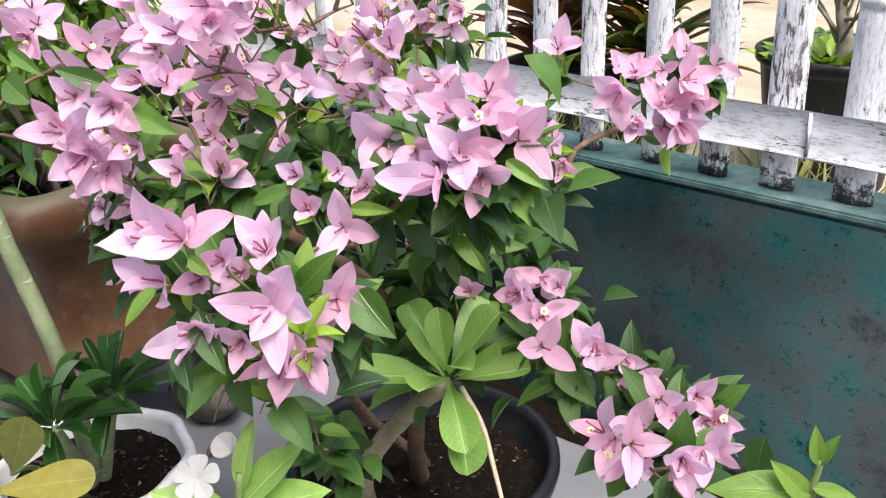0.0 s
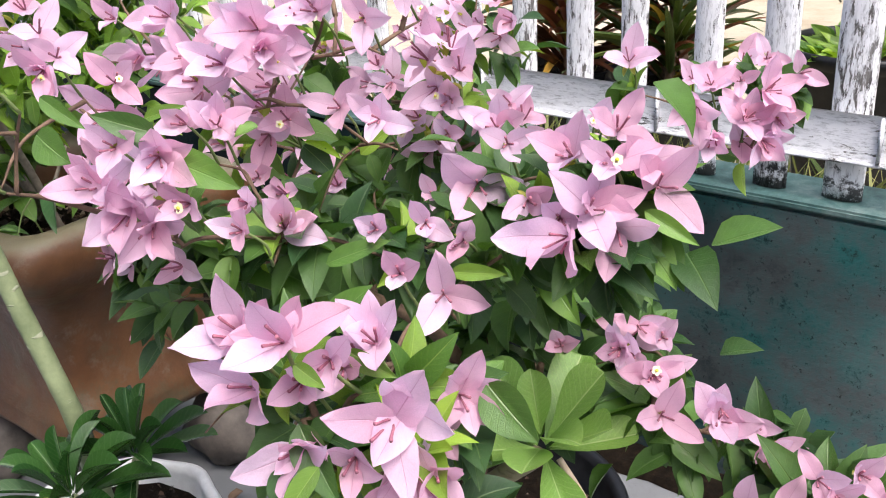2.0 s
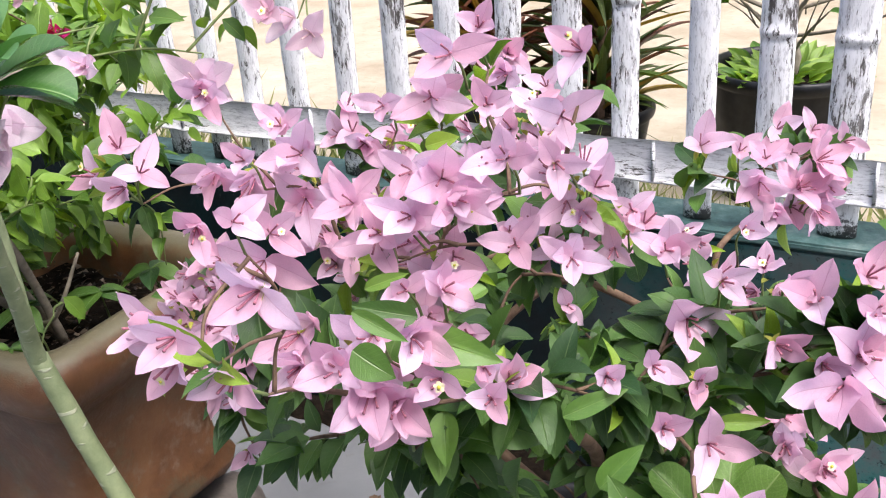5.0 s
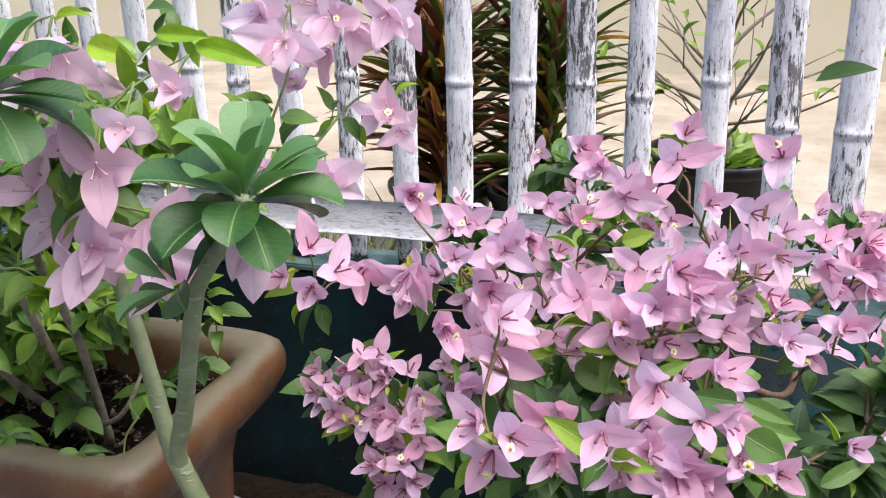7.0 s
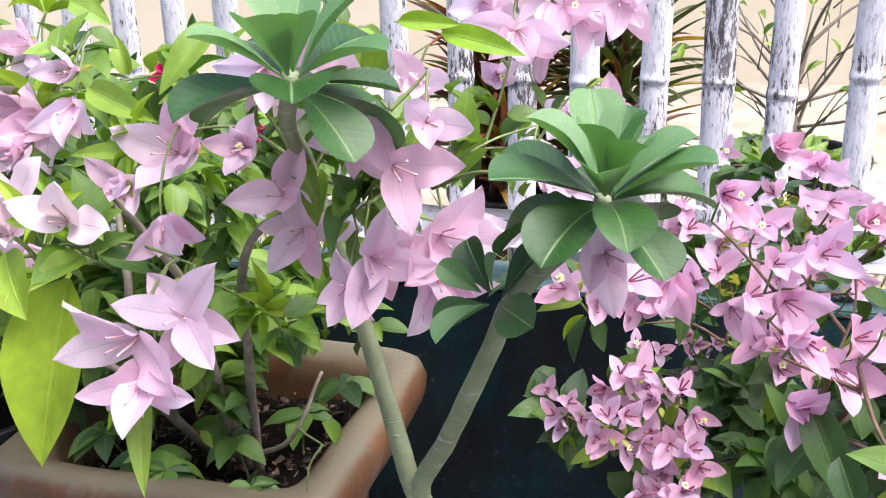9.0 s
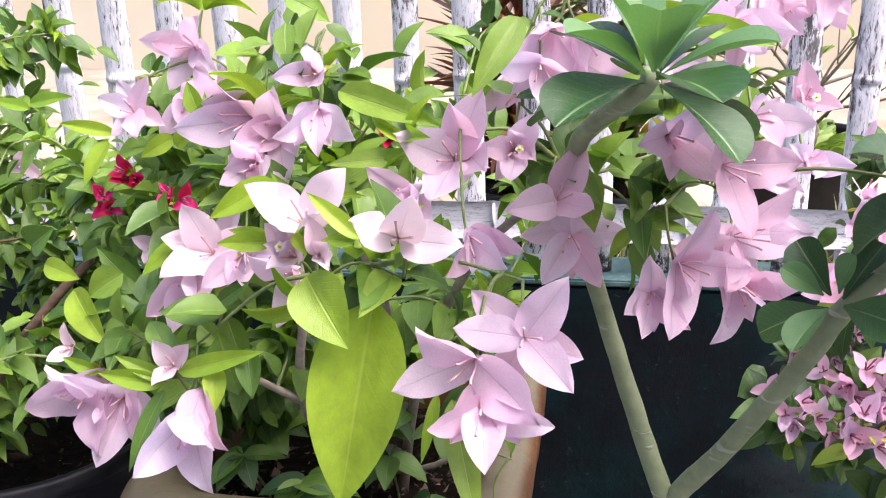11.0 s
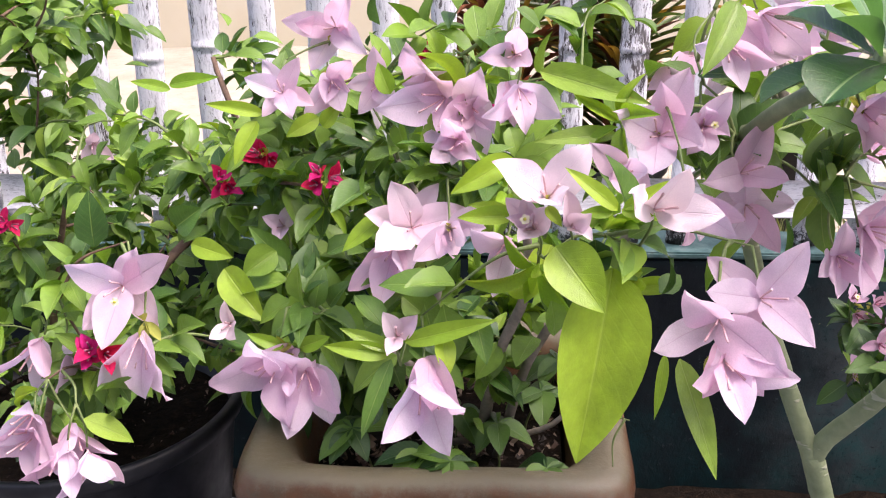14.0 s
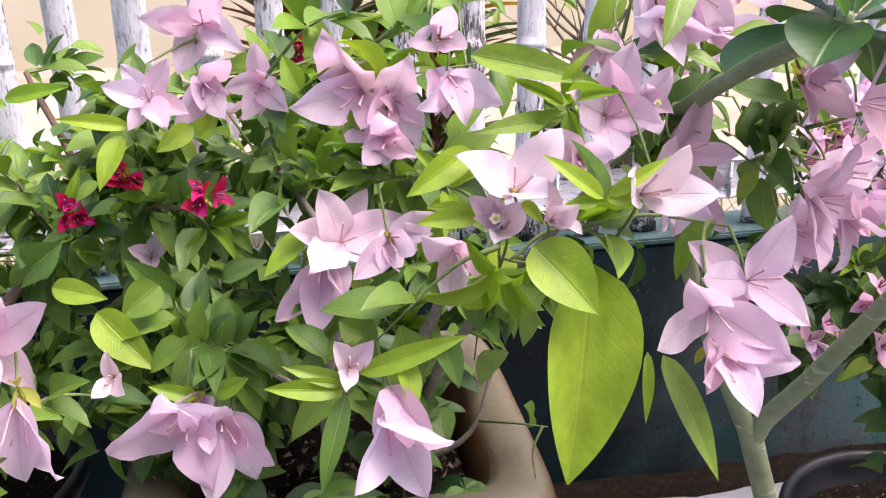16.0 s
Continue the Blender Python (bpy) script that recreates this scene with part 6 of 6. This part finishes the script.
broad_leaf(bush_b, (-1.569, 0.817, 0.875), (-1.596, 0.801, 0.852), 0.015, LEAF_LIME)
broad_leaf(bush_b, (-1.476, 0.758, 0.937), (-1.513, 0.742, 0.915), 0.018, LEAF_LIME)
broad_leaf(bush_b, (-1.405, 0.822, 0.935), (-1.461, 0.811, 0.927), 0.014, LEAF_B)
broad_leaf(bush_b, (-1.413, 0.714, 0.918), (-1.446, 0.717, 0.941), 0.011, LEAF_LIME)
broad_leaf(bush_b, (-1.410, 0.714, 0.919), (-1.375, 0.708, 0.937), 0.009, LEAF_LIME)
broad_leaf(bush_b, (-1.411, 0.714, 0.918), (-1.393, 0.707, 0.916), 0.008, LEAF_LIME)
broad_leaf(bush_b, (-1.416, 0.714, 0.917), (-1.435, 0.711, 0.916), 0.008, LEAF_LIME)
broad_leaf(bush_b, (-1.475, 0.744, 0.903), (-1.510, 0.738, 0.900), 0.013, LEAF_LIME)
broad_leaf(bush_b, (-1.478, 0.746, 0.906), (-1.504, 0.743, 0.908), 0.008, LEAF_LIME)
broad_leaf(bush_b, (-1.455, 0.724, 0.916), (-1.446, 0.716, 0.906), 0.008, LEAF_LIME)
broad_leaf(bush_b, (-1.535, 0.786, 0.841), (-1.510, 0.783, 0.857), 0.012, LEAF_B)
broad_leaf(bush_b, (-1.540, 0.788, 0.813), (-1.555, 0.790, 0.823), 0.019, LEAF_B)
broad_leaf(bush_b, (-1.499, 0.742, 0.832), (-1.491, 0.723, 0.807), 0.017, LEAF_B)
broad_leaf(bush_c, (-1.774, 0.977, 0.935), (-1.727, 0.963, 0.942), 0.014, LEAF_LIME)
broad_leaf(bush_c, (-1.773, 0.975, 0.931), (-1.808, 0.973, 0.937), 0.011, LEAF_LIME)
broad_leaf(bush_c, (-1.765, 0.929, 0.822), (-1.740, 0.925, 0.838), 0.029, LEAF_B)
broad_leaf(bush_b, (-1.566, 0.860, 0.954), (-1.576, 0.865, 0.976), 0.015, LEAF_LIME)
broad_leaf(bush_b, (-1.554, 0.863, 0.964), (-1.529, 0.860, 0.979), 0.015, LEAF_B)
broad_leaf(bush_b, (-1.645, 0.977, 0.907), (-1.671, 0.965, 0.890), 0.017, LEAF_LIME)
broad_leaf(bush_b, (-1.641, 0.973, 0.899), (-1.623, 0.973, 0.919), 0.015, LEAF_LIME)
broad_leaf(bush_b, (-1.334, 0.813, 1.025), (-1.355, 0.776, 0.984), 0.021, LEAF_B)
broad_leaf(bush_b, (-1.313, 0.939, 1.002), (-1.267, 0.937, 0.986), 0.024, LEAF_LIME)
broad_leaf(bush_b, (-1.227, 0.969, 0.999), (-1.162, 0.968, 0.980), 0.022, LEAF_LIME)
broad_leaf(bush_b, (-1.259, 0.961, 1.009), (-1.210, 0.965, 1.004), 0.016, LEAF_LIME)


# ---------------------------------------------------------------- low plants at the front
def small_leafy(owner, leaves, mat, shape, width_share, seed):
    for k, (base, tip) in enumerate(leaves):
        L = (Vector(tip) - Vector(base)).length
        hero_leaf(owner, base, tip, L * width_share, shape, mat, (0.1 * (k % 3 - 1), -0.7, 0.9), seed + k, 0.12, 0.15)


vinca = thing("periwinkle", "white periwinkle with glossy green leaves and small white flowers", "flower plant")
p = Pile()
tube(p, smooth_line([(-0.631, 0.685, 0.194), (-0.616, 0.690, 0.414), (-0.593, 0.701, 0.594), (-0.589, 0.705, 0.649)], 6), 0.004, 0.002, 8)
child("stem", p.mesh("stem", TWIG_GREEN), vinca)
small_leafy(vinca, [((-0.591, 0.703, 0.624), (-0.559, 0.731, 0.668)), ((-0.589, 0.703, 0.622), (-0.541, 0.731, 0.642)), ((-0.593, 0.699, 0.622), (-0.631, 0.670, 0.634)), ((-0.591, 0.707, 0.634), (-0.599, 0.725, 0.672)),
                    ((-0.589, 0.693, 0.614), (-0.561, 0.680, 0.622)), ((-0.593, 0.693, 0.616), (-0.611, 0.665, 0.614))], PADDLE_LIGHT, "lance", 0.42, 40)
petal = blade_mesh("petal", WHITE_PETAL, 1.0, 0.85, "paddle", 6, 4, fold=0.1, bend=0.15, wave=0.02, seed=4)
for at, way, size, shut in (((-0.593, 0.705, 0.662), (0.1, -0.5, 0.8), 0.013, 1.0), ((-0.600, 0.685, 0.652), (0.3, -0.6, 0.7), 0.014, 0.15)):
    way = Vector(way).normalized()
    a = way.orthogonal().normalized()
    b = way.cross(a)
    for k in range(5):
        o = a * math.cos(k * 1.2566) + b * math.sin(k * 1.2566)
        child("petal", petal, vinca, frame_of(Vector(at), o * math.cos(shut) + way * math.sin(shut), way * math.cos(shut) - o * math.sin(shut), size))
round_pot("small_plant_pot", "small round black plastic pot on the cement floor", (-0.63, 0.68, FLOOR), 0.075, 0.14, BLACK, 0.02)

shrub = thing("young_shrub", "young shrub with yellow-green leaves in front of the wall", "shrub")
p = Pile()
tube(p, smooth_line([(-0.321, 0.930, 0.176), (-0.326, 0.930, 0.396), (-0.339, 0.925, 0.596), (-0.338, 0.927, 0.644)], 6), 0.005, 0.002, 8)
child("stem", p.mesh("stem", TWIG_GREEN), shrub)
small_leafy(shrub, [((-0.339, 0.923, 0.621), (-0.391, 0.892, 0.616)), ((-0.339, 0.923, 0.626), (-0.316, 0.930, 0.624)), ((-0.338, 0.925, 0.641), (-0.344, 0.927, 0.664)), ((-0.338, 0.925, 0.641), (-0.331, 0.932, 0.661)),
                    ((-0.339, 0.923, 0.616), (-0.361, 0.910, 0.641)), ((-0.339, 0.923, 0.608), (-0.291, 0.925, 0.596))], LEAF_B, "ovate", 0.40, 60)
round_pot("small_plant_pot", "small round black plastic pot on the cement floor", (-0.316, 0.93, FLOOR), 0.07, 0.13, BLACK, 0.02)
p = Pile()
tube(p, smooth_line([(-1.167, 0.890, 0.235), (-1.107, 0.810, 0.355), (-1.062, 0.765, 0.395)], 5), 0.004, 0.002, 7)
tube(p, smooth_line([(-1.167, 0.880, 0.235), (-1.057, 0.780, 0.365), (-1.012, 0.725, 0.420)], 5), 0.004, 0.002, 7)
child("stem", p.mesh("stem", TWIG_GREEN), small)
hero_leaf(small, (-1.063, 0.766, 0.395), (-0.995, 0.763, 0.483), 0.042, "paddle", LEAF_YELLOW, (0.6, -0.5, -0.1), 81, 0.08)
hero_leaf(small, (-1.014, 0.724, 0.420), (-0.936, 0.788, 0.431), 0.040, "paddle", LEAF_YELLOW, (0.2, -0.6, 0.9), 82, 0.1)

seedling = thing("bougainvillea_shoot", "low leafy shoot growing at the edge of the black pot", "shoot")
p = Pile()
tube(p, smooth_line([(-0.910, 1.075, 0.262), (-0.860, 1.015, 0.367), (-0.780, 0.950, 0.482)], 6), 0.003, 0.0016, 7)
child("stem", p.mesh("stem", TWIG), seedling)
q = random.Random(5)
for k in range(22):
    s = 0.35 + 0.65 * k / 21
    at = Vector((-0.910, 1.075, 0.262)).lerp(Vector((-0.780, 0.950, 0.484)), s)
    way = Vector((q.uniform(-1, 1), q.uniform(-1, 0.4), q.uniform(-0.9, 0.5)))
    child("leaf", q.choice(leaf_meshes["A"]), seedling, frame_of(at, way, (0.1, -0.6, 0.9), q.uniform(0.03, 0.048)))

# weeds in the planter
weed = thing("weed", "low green weed with broad leaflets growing in the planter", "weed")
q = random.Random(9)
for cx, cy in ((-1.488, 1.062), (-1.573, 1.022), (-1.458, 1.142), (-1.628, 1.052), (-1.648, 1.132), (-1.538, 1.112), (-1.428, 1.212), (-1.458, 1.002), (-1.518, 1.002)):
    p = Pile()
    top = Vector((cx + q.uniform(-0.02, 0.02), cy - 0.02, 0.518 + q.uniform(0.03, 0.07)))
    tube(p, smooth_line([(cx, cy, 0.483), (cx, cy, 0.503), top], 4), 0.0018, 0.001, 6)
    child("stem", p.mesh("stem", TWIG_GREEN), weed)
    n_l = q.randint(5, 7)
    for k in range(n_l):
        g = 6.283 * k / n_l + q.uniform(-0.3, 0.3)
        child("leaf", q.choice(leaf_meshes["A"]), weed, frame_of(top, (math.cos(g), math.sin(g), q.uniform(-0.5, 0.1)), (0, -0.2, 1), q.uniform(0.036, 0.058)))


# ---------------------------------------------------------------- the yard behind the fence
def cordyline(at, count, length, mats, label, seed):
    """Strap leaves in tiers round a stem."""
    q = random.Random(seed)
    ob = thing("cordyline", label, "cordyline", group="cordylines in the yard")
    p = Pile()
    stems = []
    for k in range(3):
        a = Vector((at[0] + q.uniform(-0.04, 0.04), at[1] + q.uniform(-0.04, 0.04), at[2]))
        b = a + Vector((q.uniform(-0.10, 0.10), q.uniform(-0.06, 0.06), q.uniform(0.25, 0.5)))
        stems.append((a, b))
        tube(p, smooth_line([a, a.lerp(b, 0.5) + Vector((q.uniform(-0.01, 0.01), 0, 0)), b], 5), 0.012, 0.008, 8)
    child("stem", p.mesh("stem", TWIG), ob)
    pile = Pile()
    for k in range(count):
        a, b = q.choice(stems)
        s = q.uniform(0.02, 1.0)
        c = a.lerp(b, s)
        g = q.uniform(0, 6.28)
        e = q.uniform(0.45, 1.4) * (0.65 + 0.4 * s)
        L = length * q.uniform(0.7, 1.15)
        v, f, uv = blade_arrays(L, L * q.uniform(0.06, 0.095), "strap", 9, 2, 0.5, q.uniform(0.1, 0.7), 0.0, q.uniform(-0.3, 0.3), k)
        m = frame_of(c, (math.cos(g) * math.cos(e), math.sin(g) * math.cos(e), math.sin(e)), (0, 0, 1))
        slot = 0 if q.random() < 0.66 else (1 if q.random() < 0.6 else 2)
        pile.put([m @ Vector(w) for w in v], f, uv, slot)
    tagged(child("foliage", pile.mesh("foliage", *mats), ob), kind="stuff")
    return ob


cordyline((-1.50, 2.40, YARD + 0.15), 210, 0.27, (CORD_RED, CORD_GREEN, CORD_GOLD), "reddish-brown cordyline with golden strap leaves in a black pot", 1)
round_pot("yard_plant_pot", "black plastic pot under a cordyline behind the fence", (-1.50, 2.40, YARD - 0.01), 0.13, 0.20, BLACK, 0.03)
cordyline((-1.25, 2.40, YARD + 0.15), 210, 0.25, (CORD_GREEN, CORD_RED, CORD_GOLD), "dark green and red cordyline behind the fence", 2)
round_pot("yard_plant_pot", "black plastic pot under a cordyline behind the fence", (-1.25, 2.40, YARD - 0.01), 0.13, 0.20, BLACK, 0.03)

bare = thing("potted_tree", "sparse young tree with thin bare twigs in the yard pot", "tree")
q = random.Random(14)
p = Pile()
tips = []
trunk_line = [(-0.86, 2.47, YARD + 0.24), (-0.845, 2.465, YARD + 0.30), (-0.87, 2.47, YARD + 0.40), (-0.85, 2.46, YARD + 0.52)]
tube(p, smooth_line(trunk_line, 6), 0.018, 0.009, 9, 0, 0.2)
for k in range(16):
    base = Vector((-0.86, 2.465, YARD + q.uniform(0.28, 0.52)))
    way = Vector((q.uniform(-1, 1), q.uniform(-0.6, 0.3), q.uniform(0.25, 1.1))).normalized()
    end = base + way * q.uniform(0.16, 0.36)
    tube(p, smooth_line([base, base.lerp(end, 0.5) + Vector((q.uniform(-1, 1), 0, q.uniform(-1, 1))) * 0.02, end], 5), 0.005, 0.0015, 6)
    tips.append((end, way))
    for _ in range(2):
        b2 = base.lerp(end, q.uniform(0.35, 0.9))
        w2 = (way + Vector((q.uniform(-1, 1), q.uniform(-1, 1), q.uniform(-0.4, 0.8))) * 0.9).normalized()
        e2 = b2 + w2 * q.uniform(0.06, 0.15)
        tube(p, smooth_line([b2, b2.lerp(e2, 0.5) + Vector((0, 0, 0.006)), e2], 3), 0.002, 0.001, 5)
        tips.append((e2, w2))
child("trunk", p.mesh("trunk", TWIG_GREY), bare)
for e, w in tips:
    for _ in range(q.choice((0, 1, 2))):
        child("leaf", q.choice(leaf_meshes["B"]), bare, frame_of(e, w + Vector((q.uniform(-1, 1), q.uniform(-1, 1), q.uniform(-0.8, 0.3))), (0, -0.5, 1), q.uniform(0.03, 0.05)))
for k in range(90):
    g = q.uniform(0, 6.28)
    d = q.uniform(0.03, 0.14)
    c = Vector((-0.865 + d * math.cos(g), 2.47 + d * math.sin(g), YARD + 0.255))
    child("leaf", q.choice(leaf_meshes["B"]), bare, frame_of(c, (math.cos(g), math.sin(g), q.uniform(0.5, 1.4)), (0, -0.5, 1), q.uniform(0.045, 0.075)))

grass = Pile()
q = random.Random(31)
for _ in range(6500):
    x, y = q.uniform(-2.6, 0.9), 1.715 + abs(q.gauss(0, 0.22))
    L = q.uniform(0.08, 0.30)
    w = q.uniform(0.002, 0.006)
    d = Vector((q.uniform(-0.6, 0.6), q.uniform(-0.6, 0.6), 1.0)).normalized()
    side = d.cross(Vector((q.uniform(-1, 1), q.uniform(-1, 1), 0.1))).normalized() * w
    b = Vector((x, y, YARD - 0.01))
    m1, m2 = b + d * L * 0.55, b + d * L + Vector((q.uniform(-0.4, 0.4), q.uniform(-0.4, 0.4), -0.25)) * L * 0.5
    grass.put([b - side, b + side, m1 + side * 0.8, m1 - side * 0.8, m2], [(0, 1, 2, 3), (3, 2, 4)], [(0.3, 0), (0.7, 0), (0.7, 0.5), (0.3, 0.5), (0.5, 1)])
thing("grass", "dry and green grass tufts behind the wall", "grass", grass.mesh("grass", GRASS), kind="stuff")

# fallen leaves on the floor
for k, (x, y) in enumerate(((-1.22, 1.33), (-1.19, 1.37), (-1.25, 1.38), (-1.28, 1.30), (-1.05, 1.42), (-0.96, 1.46), (-1.31, 1.18))):
    q = random.Random(k)
    me = blade_mesh("fallen_leaf", TWIG, q.uniform(0.02, 0.035), q.uniform(0.012, 0.02), "ovate", 6, 4, fold=0.3, bend=0.5, wave=0.08, seed=k)
    ob = thing("fallen_leaf", "dry brown leaf lying on the cement floor", "leaf", me, group="dry leaves on the floor")
    ob.matrix_basis = pose(x, y, FLOOR + 0.010, 0, 0, q.uniform(0, 360))
